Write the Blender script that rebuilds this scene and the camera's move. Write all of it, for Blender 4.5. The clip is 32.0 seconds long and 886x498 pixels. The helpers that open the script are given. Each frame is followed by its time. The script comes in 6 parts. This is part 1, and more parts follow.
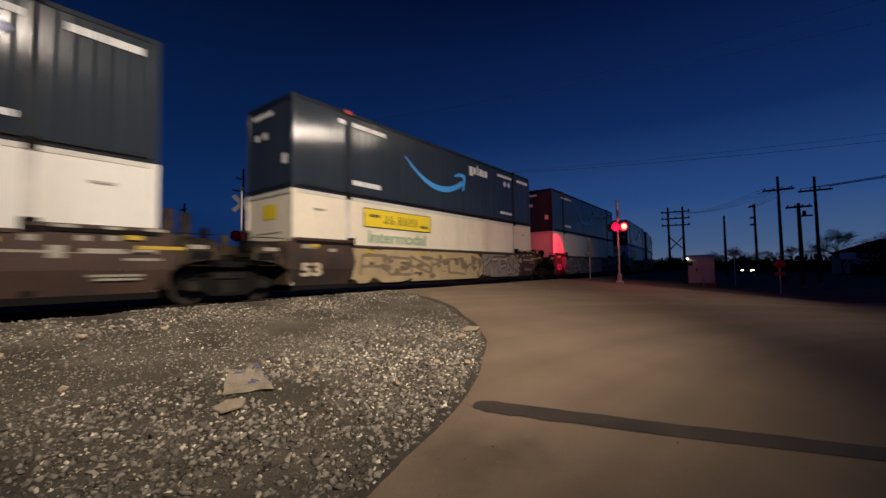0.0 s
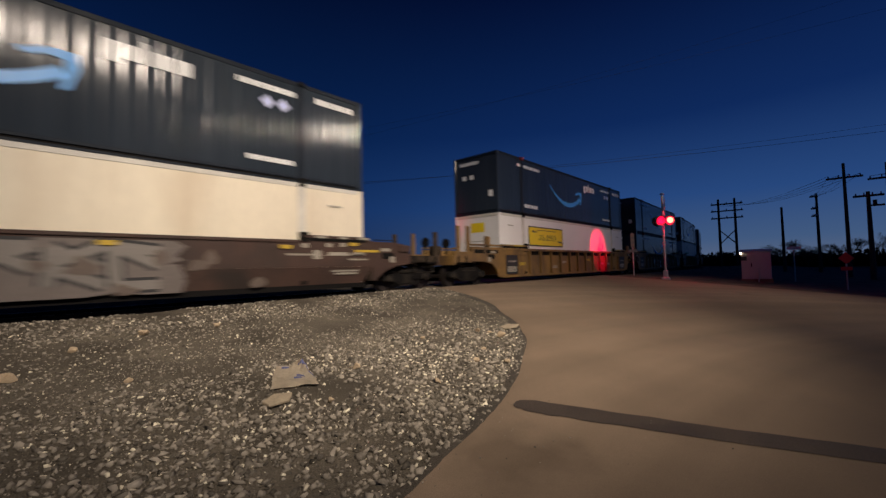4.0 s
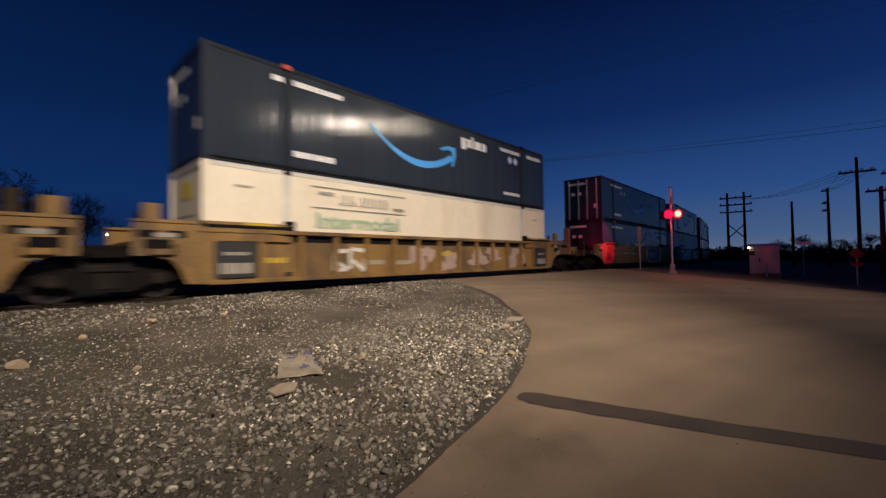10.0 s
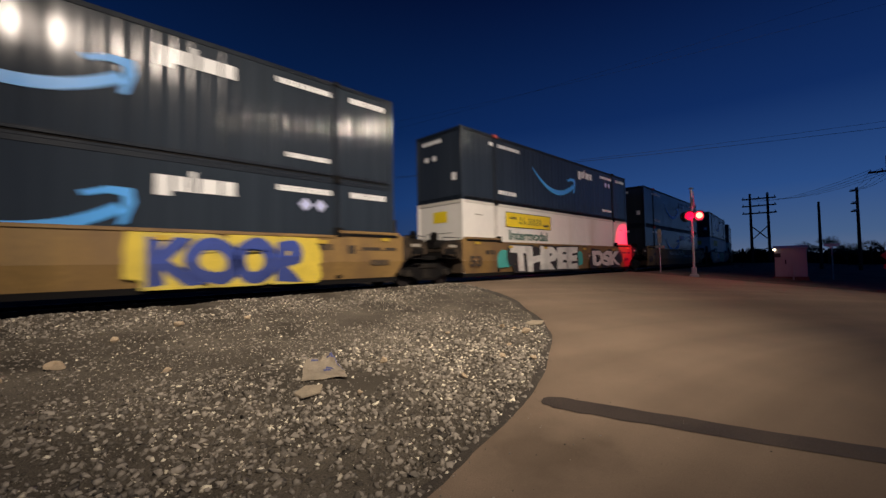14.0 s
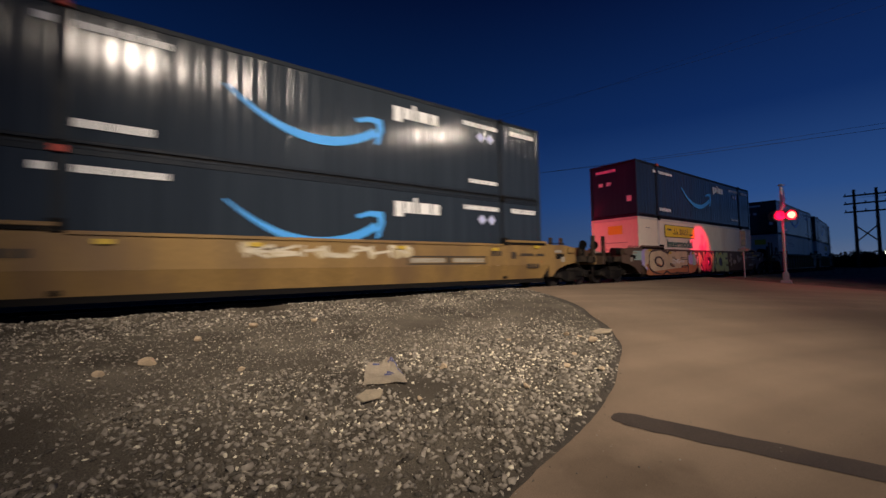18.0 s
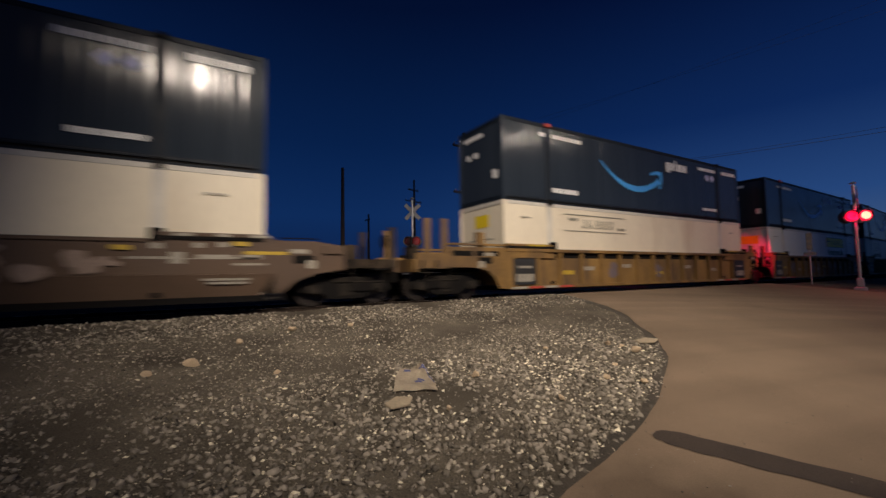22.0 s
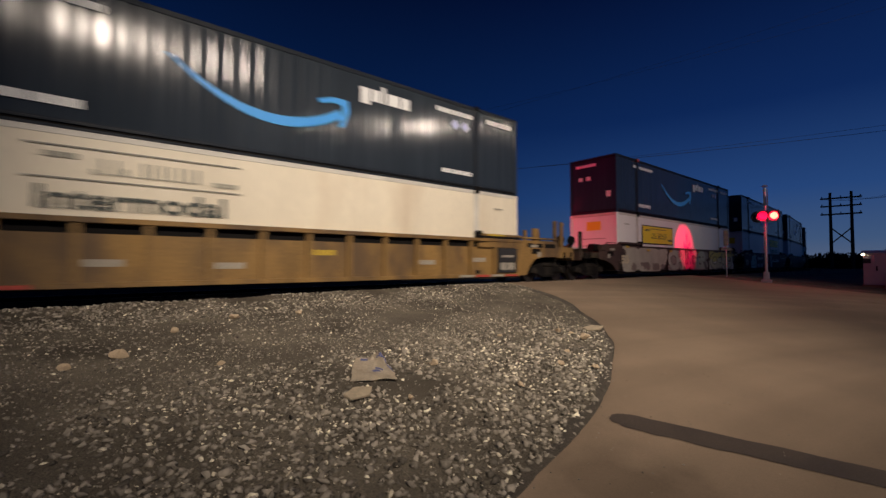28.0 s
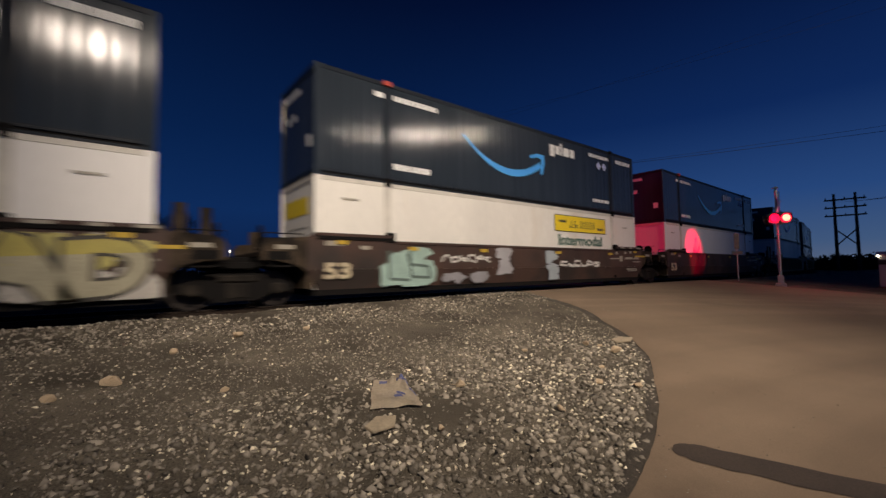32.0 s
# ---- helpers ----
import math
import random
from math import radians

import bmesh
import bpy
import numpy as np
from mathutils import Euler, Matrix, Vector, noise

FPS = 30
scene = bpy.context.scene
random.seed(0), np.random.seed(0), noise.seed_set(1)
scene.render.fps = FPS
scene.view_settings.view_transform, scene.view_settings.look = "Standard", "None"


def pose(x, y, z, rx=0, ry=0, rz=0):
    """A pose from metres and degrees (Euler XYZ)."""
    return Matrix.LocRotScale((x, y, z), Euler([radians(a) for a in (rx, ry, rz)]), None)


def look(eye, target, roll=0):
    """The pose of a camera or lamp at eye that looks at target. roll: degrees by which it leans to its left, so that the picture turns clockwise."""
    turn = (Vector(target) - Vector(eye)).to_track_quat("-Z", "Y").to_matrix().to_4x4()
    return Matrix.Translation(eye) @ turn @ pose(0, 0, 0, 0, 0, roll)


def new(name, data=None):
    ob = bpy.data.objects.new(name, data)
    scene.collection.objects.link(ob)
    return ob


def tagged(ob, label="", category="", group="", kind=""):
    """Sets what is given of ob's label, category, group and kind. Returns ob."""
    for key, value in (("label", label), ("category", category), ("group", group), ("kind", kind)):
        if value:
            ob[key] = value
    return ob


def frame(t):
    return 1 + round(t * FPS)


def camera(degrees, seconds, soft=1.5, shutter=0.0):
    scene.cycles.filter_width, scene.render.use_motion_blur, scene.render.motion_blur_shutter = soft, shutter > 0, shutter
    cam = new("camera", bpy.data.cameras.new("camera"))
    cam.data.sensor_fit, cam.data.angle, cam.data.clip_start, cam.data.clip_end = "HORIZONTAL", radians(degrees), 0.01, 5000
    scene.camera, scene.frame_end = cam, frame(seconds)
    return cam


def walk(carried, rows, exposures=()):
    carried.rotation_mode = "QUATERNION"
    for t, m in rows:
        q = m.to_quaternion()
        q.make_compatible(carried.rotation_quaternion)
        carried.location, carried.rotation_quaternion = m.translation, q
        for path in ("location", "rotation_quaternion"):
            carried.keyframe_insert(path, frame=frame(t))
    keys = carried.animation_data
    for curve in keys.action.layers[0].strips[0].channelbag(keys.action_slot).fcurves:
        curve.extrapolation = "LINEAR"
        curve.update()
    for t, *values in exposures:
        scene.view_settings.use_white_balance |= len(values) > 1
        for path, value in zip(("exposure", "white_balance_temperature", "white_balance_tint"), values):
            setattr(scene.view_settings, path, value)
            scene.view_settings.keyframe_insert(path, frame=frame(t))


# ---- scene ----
cam = camera(93.4, 32.0, soft=1.4, shutter=0.8)
# seconds, eye x, y, z, yaw, pitch, roll
PATH = [
    (0.0, -0.044, -0.185, 1.579, -53.00, 2.95, -1.02),
    (0.5, -0.050, -0.181, 1.581, -51.51, 2.93, -0.96),
    (1.0, -0.051, -0.170, 1.587, -50.00, 2.85, -0.96),
    (1.5, -0.054, -0.169, 1.585, -48.88, 3.07, -1.03),
    (2.0, -0.053, -0.173, 1.589, -47.95, 2.97, -1.15),
    (2.5, -0.052, -0.163, 1.591, -47.61, 3.02, -1.35),
    (3.0, -0.051, -0.161, 1.589, -47.68, 2.97, -1.47),
    (3.5, -0.048, -0.170, 1.587, -47.85, 2.87, -1.49),
    (5.5, -0.037, -0.168, 1.589, -47.67, 1.93, -1.32),
    (6.0, -0.037, -0.164, 1.588, -47.44, 1.96, -1.39),
    (6.5, -0.036, -0.166, 1.586, -47.47, 1.93, -1.49),
    (7.0, -0.043, -0.175, 1.589, -47.43, 1.90, -1.45),
    (7.5, -0.038, -0.173, 1.586, -47.31, 1.69, -1.44),
    (8.0, -0.040, -0.187, 1.584, -46.81, 1.43, -1.38),
    (8.5, -0.038, -0.185, 1.586, -46.90, 1.53, -1.29),
    (9.0, -0.037, -0.185, 1.587, -46.86, 1.35, -1.17),
    (9.5, -0.040, -0.181, 1.590, -46.95, 1.43, -1.06),
    (10.0, -0.039, -0.169, 1.590, -47.11, 1.58, -0.92),
    (10.5, -0.044, -0.169, 1.584, -47.17, 1.75, -0.87),
    (11.0, -0.049, -0.153, 1.585, -47.23, 1.86, -0.72),
    (11.5, -0.061, -0.141, 1.584, -47.20, 1.90, -0.55),
    (12.0, -0.083, -0.118, 1.582, -47.01, 2.10, -0.49),
    (12.5, -0.095, -0.109, 1.591, -46.73, 2.27, -0.43),
    (13.0, -0.101, -0.119, 1.588, -46.10, 2.43, -0.61),
    (13.5, -0.103, -0.124, 1.590, -45.66, 2.24, -0.83),
    (14.0, -0.097, -0.123, 1.593, -45.02, 2.07, -1.09),
    (14.5, -0.085, -0.136, 1.592, -44.33, 1.94, -1.37),
    (15.0, -0.069, -0.149, 1.588, -44.05, 1.73, -1.53),
    (15.5, -0.057, -0.157, 1.590, -43.66, 1.60, -1.59),
    (17.5, -0.116, -0.090, 1.599, -38.89, 2.36, -0.98),
    (18.0, -0.033, -0.062, 1.602, -36.78, 2.84, -1.04),
    (18.5, 0.079, -0.071, 1.613, -35.10, 3.37, -1.20),
    (19.0, 0.101, -0.042, 1.614, -32.96, 3.83, -1.21),
    (19.5, 0.092, -0.035, 1.614, -31.20, 4.37, -1.28),
    (20.0, 0.085, -0.032, 1.610, -29.73, 4.38, -1.25),
    (20.5, 0.077, -0.040, 1.614, -28.69, 4.38, -1.17),
    (21.0, 0.081, -0.038, 1.612, -28.53, 4.20, -1.11),
    (21.5, 0.094, -0.054, 1.614, -29.51, 3.81, -1.05),
    (22.0, 0.109, -0.060, 1.612, -31.15, 3.58, -0.92),
    (22.5, 0.103, -0.049, 1.622, -33.82, 3.10, -0.89),
    (23.0, 0.076, -0.000, 1.607, -35.87, 3.10, -0.73),
    (23.5, 0.052, 0.044, 1.607, -37.78, 3.27, -0.62),
    (24.0, 0.049, 0.062, 1.602, -38.82, 2.98, -0.53),
    (24.5, 0.053, 0.070, 1.617, -39.60, 3.22, -0.43),
    (25.0, 0.055, 0.060, 1.611, -39.71, 3.36, -0.37),
    (25.5, 0.056, 0.050, 1.613, -40.34, 3.58, -0.41),
    (27.5, 0.071, 0.053, 1.608, -38.99, 1.88, -0.03),
    (28.0, 0.019, 0.155, 1.597, -38.74, 1.90, 0.09),
    (28.5, -0.033, 0.341, 1.601, -39.33, 1.91, 0.06),
    (29.0, 0.053, 0.507, 1.593, -39.89, 1.99, -0.07),
    (29.5, 0.079, 0.629, 1.610, -41.36, 2.14, -0.33),
    (30.0, 0.084, 0.656, 1.611, -41.84, 1.98, -0.53),
    (30.5, 0.093, 0.651, 1.612, -41.66, 2.36, -0.83),
    (31.0, 0.091, 0.650, 1.618, -41.00, 2.61, -0.96),
    (31.5, 0.097, 0.649, 1.613, -40.12, 2.94, -1.01),
    (32.0, 0.100, 0.656, 1.620, -38.63, 3.08, -0.91),
]


def aim(yaw, pitch):
    a, b = radians(yaw), radians(pitch)
    return Vector((-math.sin(a) * math.cos(b), math.cos(a) * math.cos(b), math.sin(b)))


walk(cam, [(t, look((x, y, z), Vector((x, y, z)) + aim(ya, pi), ro)) for t, x, y, z, ya, pi, ro in PATH],
     [(0.0, -0.26), (3.0, -0.29), (6.0, -0.20), (8.0, -0.17), (12.0, -0.16), (16.0, -0.11), (19.0, -0.20), (21.0, -0.32), (24.0, -0.36), (28.0, -0.38), (32.0, -0.34)])

# ---- dusk sky: deep blue overhead, paler towards the sunset in the +x direction ----
world = bpy.data.worlds.new("dusk")
world.use_nodes = True
scene.world = world
wt = world.node_tree
for n in list(wt.nodes):
    wt.nodes.remove(n)


def wnode(kind, **kw):
    n = wt.nodes.new(kind)
    for k, v in kw.items():
        n.inputs[k].default_value = v
    return n


w_out = wt.nodes.new("ShaderNodeOutputWorld")
w_bg = wnode("ShaderNodeBackground", Strength=1.0)
w_tc = wt.nodes.new("ShaderNodeTexCoord")
w_sep = wt.nodes.new("ShaderNodeSeparateXYZ")
wt.links.new(w_tc.outputs["Generated"], w_sep.inputs[0])


def wramp(stops):
    r = wt.nodes.new("ShaderNodeValToRGB")
    while len(r.color_ramp.elements) < len(stops):
        r.color_ramp.elements.new(0.5)
    for e, (p, c) in zip(r.color_ramp.elements, stops):
        e.position, e.color = p, (*c, 1)
    wt.links.new(w_sep.outputs["Z"], r.inputs[0])
    return r


# by height: away from the sunset, and towards it
r_cool = wramp([(0.0, (0.0055, 0.018, 0.074)), (0.14, (0.0055, 0.030, 0.126)), (0.3, (0.0028, 0.018, 0.083)), (0.55, (0.0010, 0.0060, 0.033)), (1.0, (0.0006, 0.0025, 0.015))])
r_warm = wramp([(0.0, (0.118, 0.156, 0.25)), (0.045, (0.064, 0.122, 0.255)), (0.14, (0.0245, 0.077, 0.246)), (0.30, (0.0058, 0.027, 0.127)), (0.55, (0.0014, 0.0060, 0.041)), (1.0, (0.0006, 0.0025, 0.015))])
w_dot = wt.nodes.new("ShaderNodeVectorMath")
w_dot.operation = "DOT_PRODUCT"
w_dot.inputs[1].default_value = (0.95, -0.31, 0.0)
wt.links.new(w_tc.outputs["Generated"], w_dot.inputs[0])
w_map = wt.nodes.new("ShaderNodeMapRange")
w_map.interpolation_type = "SMOOTHSTEP"
w_map.inputs["From Min"].default_value, w_map.inputs["From Max"].default_value = 0.0, 1.0
wt.links.new(w_dot.outputs["Value"], w_map.inputs["Value"])
w_mix = wt.nodes.new("ShaderNodeMix")
w_mix.data_type = "RGBA"
wt.links.new(w_map.outputs[0], w_mix.inputs[0])
wt.links.new(r_cool.outputs[0], w_mix.inputs[6])
wt.links.new(r_warm.outputs[0], w_mix.inputs[7])
wt.links.new(w_mix.outputs[2], w_bg.inputs["Color"])
wt.links.new(w_bg.outputs[0], w_out.inputs[0])


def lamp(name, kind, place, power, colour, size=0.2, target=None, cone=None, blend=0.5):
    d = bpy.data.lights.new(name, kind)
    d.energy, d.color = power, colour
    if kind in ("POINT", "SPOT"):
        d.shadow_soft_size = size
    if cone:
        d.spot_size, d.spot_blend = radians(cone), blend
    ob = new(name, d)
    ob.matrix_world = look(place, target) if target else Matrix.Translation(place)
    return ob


WARM = (1.0, 0.85, 0.71)
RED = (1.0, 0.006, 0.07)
LAMP_B = Vector((-1.1, -8.8, 14.6))
LAMP_A = Vector((21.3, -8.8, 13.7))
lamp("street_lamp_light", "SPOT", LAMP_B, 29500, WARM, 0.75, (6.9, 8.7, 2.4), 54, 1.0)
lamp("flood_lamp_light", "SPOT", LAMP_A, 5700, WARM, 0.35, (16.8, 10.5, 4.2), 104, 1.0)
SIGNAL = Vector((26.4, 6.5, 0.66))
lamp("flasher_light_track", "SPOT", SIGNAL + Vector((0.25, 0.55, 3.36)), 1500, RED, 0.05, (27.4, 10.7, 2.7), 42, 0.5)
lamp("flasher_light_road", "SPOT", SIGNAL + Vector((-0.15, -0.6, 3.36)), 95, RED, 0.1, SIGNAL + Vector((-4.0, -7, 0.6)), 140, 0.8)
# added fill: hangs before the lenses and reddens backplates, mast and cabinet
lamp("flasher_glow", "POINT", SIGNAL + Vector((-0.72, -0.52, 3.36)), 85, RED, 0.05)
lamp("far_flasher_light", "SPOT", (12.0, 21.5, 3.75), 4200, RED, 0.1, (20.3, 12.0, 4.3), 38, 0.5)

# ---- materials ----
def mat(name, base, rough=0.6, metal=0.0, var=0.25, scale=1.5, fine=40.0, bump=0.15, stretch=(1, 1, 1), stain=None, stain_at=0.6, emit=None, strength=0.0, rspread=0.12, depth=0.01, island=0.0, obj_var=0.0):
    m = bpy.data.materials.new(name)
    m.use_nodes = True
    t = m.node_tree
    b = t.nodes["Principled BSDF"]
    b.inputs["Metallic"].default_value = metal
    tc = t.nodes.new("ShaderNodeTexCoord")
    mp = t.nodes.new("ShaderNodeMapping")
    mp.inputs["Scale"].default_value = stretch
    t.links.new(tc.outputs["Object"], mp.inputs[0])
    n1, n2 = t.nodes.new("ShaderNodeTexNoise"), t.nodes.new("ShaderNodeTexNoise")
    n1.inputs["Scale"].default_value, n1.inputs["Detail"].default_value = scale, 6
    n2.inputs["Scale"].default_value, n2.inputs["Detail"].default_value = fine, 4
    for n in (n1, n2):
        t.links.new(mp.outputs[0], n.inputs["Vector"])
    add = t.nodes.new("ShaderNodeMath")
    add.operation = "ADD"
    t.links.new(n1.outputs[0], add.inputs[0])
    t.links.new(n2.outputs[0], add.inputs[1])
    last = add.outputs[0]
    for amount, node, socket in ((island, "ShaderNodeNewGeometry", "Random Per Island"), (obj_var, "ShaderNodeObjectInfo", "Random")):
        if amount:
            g = t.nodes.new(node)
            k = t.nodes.new("ShaderNodeMath")
            k.operation = "MULTIPLY_ADD"
            k.inputs[1].default_value = amount
            t.links.new(g.outputs[socket], k.inputs[0])
            t.links.new(last, k.inputs[2])
            last = k.outputs[0]
    r = t.nodes.new("ShaderNodeMapRange")
    r.inputs["From Min"].default_value, r.inputs["From Max"].default_value = 0.6, 1.4 + island + obj_var
    t.links.new(last, r.inputs[0])
    mix = t.nodes.new("ShaderNodeMix")
    mix.data_type = "RGBA"
    mix.inputs[6].default_value = (*[c * (1 - var) for c in base], 1)
    mix.inputs[7].default_value = (*[min(1, c * (1 + var)) for c in base], 1)
    t.links.new(r.outputs[0], mix.inputs[0])
    out = mix.outputs[2]
    if stain:
        n3 = t.nodes.new("ShaderNodeTexNoise")
        n3.inputs["Scale"].default_value, n3.inputs["Detail"].default_value = scale * 0.7, 8
        t.links.new(mp.outputs[0], n3.inputs["Vector"])
        r3 = t.nodes.new("ShaderNodeMapRange")
        r3.inputs["From Min"].default_value, r3.inputs["From Max"].default_value = stain_at - 0.06, stain_at + 0.12
        t.links.new(n3.outputs[0], r3.inputs[0])
        mx = t.nodes.new("ShaderNodeMix")
        mx.data_type = "RGBA"
        mx.inputs[7].default_value = (*stain, 1)
        t.links.new(r3.outputs[0], mx.inputs[0])
        t.links.new(out, mx.inputs[6])
        out = mx.outputs[2]
    t.links.new(out, b.inputs["Base Color"])
    rr = t.nodes.new("ShaderNodeMapRange")
    rr.inputs["From Min"].default_value, rr.inputs["From Max"].default_value = 0.3, 0.7
    rr.inputs["To Min"].default_value, rr.inputs["To Max"].default_value = max(0.03, rough - rspread), min(1, rough + rspread)
    t.links.new(n1.outputs[0], rr.inputs[0])
    t.links.new(rr.outputs[0], b.inputs["Roughness"])
    if bump:
        bp = t.nodes.new("ShaderNodeBump")
        bp.inputs["Strength"].default_value, bp.inputs["Distance"].default_value = bump, depth
        t.links.new(n2.outputs[0], bp.inputs["Height"])
        t.links.new(bp.outputs[0], b.inputs["Normal"])
    if emit:
        b.inputs["Emission Color"].default_value, b.inputs["Emission Strength"].default_value = (*emit, 1), strength
    return m


M = {}
M["soil"] = mat("soil", (0.152, 0.130, 0.099), 0.95, var=0.6, scale=1.1, fine=75, bump=1.0, stain=(0.085, 0.073, 0.056), stain_at=0.56, depth=0.03)
M["gravel"] = mat("gravel", (0.235, 0.207, 0.165), 0.85, var=0.92, scale=6, fine=60, bump=0.4, island=2.2)
M["gravel_pale"] = mat("pale_gravel", (0.74, 0.63, 0.475), 0.85, var=0.45, scale=3, fine=30, bump=0.4, island=1.6)
M["slab"] = mat("grey_tan_slab", (0.33, 0.27, 0.185), 0.9, var=0.25, scale=9, fine=50, bump=0.4)
M["stone"] = mat("pale_stone", (0.52, 0.40, 0.26), 0.85, var=0.3, scale=9, fine=50, bump=0.5)
M["concrete"] = mat("concrete", (0.228, 0.168, 0.116), 0.85, var=0.24, scale=0.9, fine=120, bump=0.5, stain=(0.155, 0.112, 0.078), stain_at=0.70, depth=0.004)
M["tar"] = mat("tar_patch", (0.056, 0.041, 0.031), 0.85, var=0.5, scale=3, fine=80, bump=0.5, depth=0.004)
M["grass"] = mat("dry_grass", (0.07, 0.065, 0.04), 0.95, var=0.5, scale=0.4, fine=20, bump=0.6)
M["navy"] = mat("navy_paint", (0.027, 0.035, 0.0445), 0.15, var=0.25, scale=0.7, fine=5, bump=1.0, stretch=(1, 1, 0.03), depth=0.0012, rspread=0.02)
M["navy"].node_tree.nodes["Principled BSDF"].inputs["Specular IOR Level"].default_value = 0.32
# rolled sheet: a highlight spreads lengthwise
nv = M["navy"].node_tree
nv_tan = nv.nodes.new("ShaderNodeTangent")
nv_tan.direction_type, nv_tan.axis = "RADIAL", "X"
nv.links.new(nv_tan.outputs[0], nv.nodes["Principled BSDF"].inputs["Tangent"])
nv.nodes["Principled BSDF"].inputs["Anisotropic"].default_value = 0.75
nv.nodes["Principled BSDF"].inputs["Anisotropic Rotation"].default_value = 0.25
M["navy_trim"] = mat("navy_frame", (0.011, 0.016, 0.024), 0.55, var=0.3, scale=2, fine=40, bump=0.2)
M["navy_trim"].node_tree.nodes["Principled BSDF"].inputs["Specular IOR Level"].default_value = 0.18
M["white"] = mat("white_paint", (0.79, 0.76, 0.69), 0.45, var=0.10, scale=0.6, fine=22, bump=0.12, stretch=(1, 1, 0.2), stain=(0.58, 0.47, 0.33), stain_at=0.69)
M["cream"] = mat("aged_white_paint", (0.79, 0.71, 0.55), 0.45, var=0.12, scale=0.6, fine=22, bump=0.12, stretch=(1, 1, 0.2), stain=(0.55, 0.42, 0.27), stain_at=0.68)
M["cold"] = mat("clean_white_paint", (0.83, 0.81, 0.78), 0.42, var=0.07, scale=0.6, fine=22, bump=0.1, stretch=(1, 1, 0.2))
M["trim_white"] = mat("white_frame", (0.62, 0.59, 0.52), 0.5, var=0.2, scale=2, fine=40, bump=0.2)
M["logo_blue"] = mat("logo_blue", (0.07, 0.36, 0.84), 0.4, var=0.08, bump=0.05)
M["logo_white"] = mat("logo_white", (0.80, 0.80, 0.78), 0.45, var=0.06, bump=0.05)
M["stencil"] = mat("stencil_white", (0.34, 0.31, 0.25), 0.6, var=0.25, scale=4, bump=0.05)
M["numeral"] = mat("numeral_cream", (0.50, 0.42, 0.28), 0.6, var=0.25, scale=4, bump=0.05)
M["stencil_dark"] = mat("stencil_dark", (0.045, 0.032, 0.02), 0.6, var=0.4, scale=4, bump=0.05)
M["stencil_yellow"] = mat("stencil_yellow", (0.50, 0.34, 0.03), 0.6, var=0.25, scale=4, bump=0.05)
M["logo_yellow"] = mat("logo_yellow", (0.83, 0.62, 0.02), 0.45, var=0.10, bump=0.05)
M["logo_black"] = mat("logo_black", (0.03, 0.04, 0.035), 0.5, var=0.2, bump=0.05)
M["logo_green"] = mat("faded_green_print", (0.33, 0.45, 0.30), 0.5, var=0.2, bump=0.05)
M["logo_teal"] = mat("dark_teal_print", (0.085, 0.17, 0.13), 0.5, var=0.2, bump=0.05)
M["logo_grey"] = mat("faded_grey_print", (0.26, 0.25, 0.20), 0.5, var=0.2, bump=0.05)
M["lilac"] = mat("pale_lilac_print", (0.52, 0.56, 0.80), 0.5, var=0.1, bump=0.05)
M["mustard"] = mat("mustard_paint", (0.245, 0.140, 0.039), 0.65, var=0.55, scale=1.3, fine=30, bump=0.25, stain=(0.11, 0.066, 0.03), stain_at=0.52, stretch=(1, 1, 0.5))
M["yellow"] = mat("yellow_paint", (0.235, 0.142, 0.043), 0.65, var=0.4, scale=1.1, fine=30, bump=0.2, stain=(0.16, 0.095, 0.04), stain_at=0.54, stretch=(1, 1, 0.35))
M["brown"] = mat("oxide_brown_paint", (0.056, 0.029, 0.020), 0.7, var=0.5, scale=0.9, fine=30, bump=0.25, stain=(0.024, 0.016, 0.012), stain_at=0.54)
M["tan"] = mat("tan_brown_paint", (0.095, 0.058, 0.035), 0.65, var=0.35, scale=0.9, fine=30, bump=0.25, stain=(0.10, 0.06, 0.035), stain_at=0.57)
# grimy steel, taken near black to hold the shade under the cars too
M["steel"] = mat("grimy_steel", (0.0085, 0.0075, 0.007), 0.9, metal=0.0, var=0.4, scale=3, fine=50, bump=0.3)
M["bogie"] = mat("dusty_cast_steel", (0.030, 0.025, 0.020), 0.85, var=0.6, scale=3, fine=40, bump=0.4, stain=(0.016, 0.014, 0.012), stain_at=0.48)
M["grime"] = mat("grimy_brown_steel", (0.060, 0.044, 0.03), 0.85, var=0.6, scale=2.5, fine=30, bump=0.3, stain=(0.015, 0.012, 0.01), stain_at=0.5)
# ballast coloured near black for the shade under the train
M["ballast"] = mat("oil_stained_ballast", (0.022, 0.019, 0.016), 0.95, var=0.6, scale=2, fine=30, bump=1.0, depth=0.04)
M["red_paint"] = mat("faded_red_paint", (0.42, 0.06, 0.04), 0.6, var=0.3, bump=0.1)
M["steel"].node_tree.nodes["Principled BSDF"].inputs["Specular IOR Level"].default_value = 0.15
M["rail"] = mat("rail_steel", (0.32, 0.29, 0.26), 0.32, metal=0.9, var=0.2, scale=3, fine=60, bump=0.1)
M["rail_web"] = mat("rusty_rail", (0.030, 0.022, 0.017), 0.85, var=0.4, scale=3, fine=60, bump=0.2)
M["rail_web"].node_tree.nodes["Principled BSDF"].inputs["Specular IOR Level"].default_value = 0.1
M["tie"] = mat("tie_timber", (0.07, 0.055, 0.045), 0.9, var=0.4, scale=4, fine=40, bump=0.5, obj_var=0.6)
M["galv"] = mat("galvanised_steel", (0.50, 0.50, 0.49), 0.45, metal=0.6, var=0.15, scale=4, fine=60, bump=0.1)
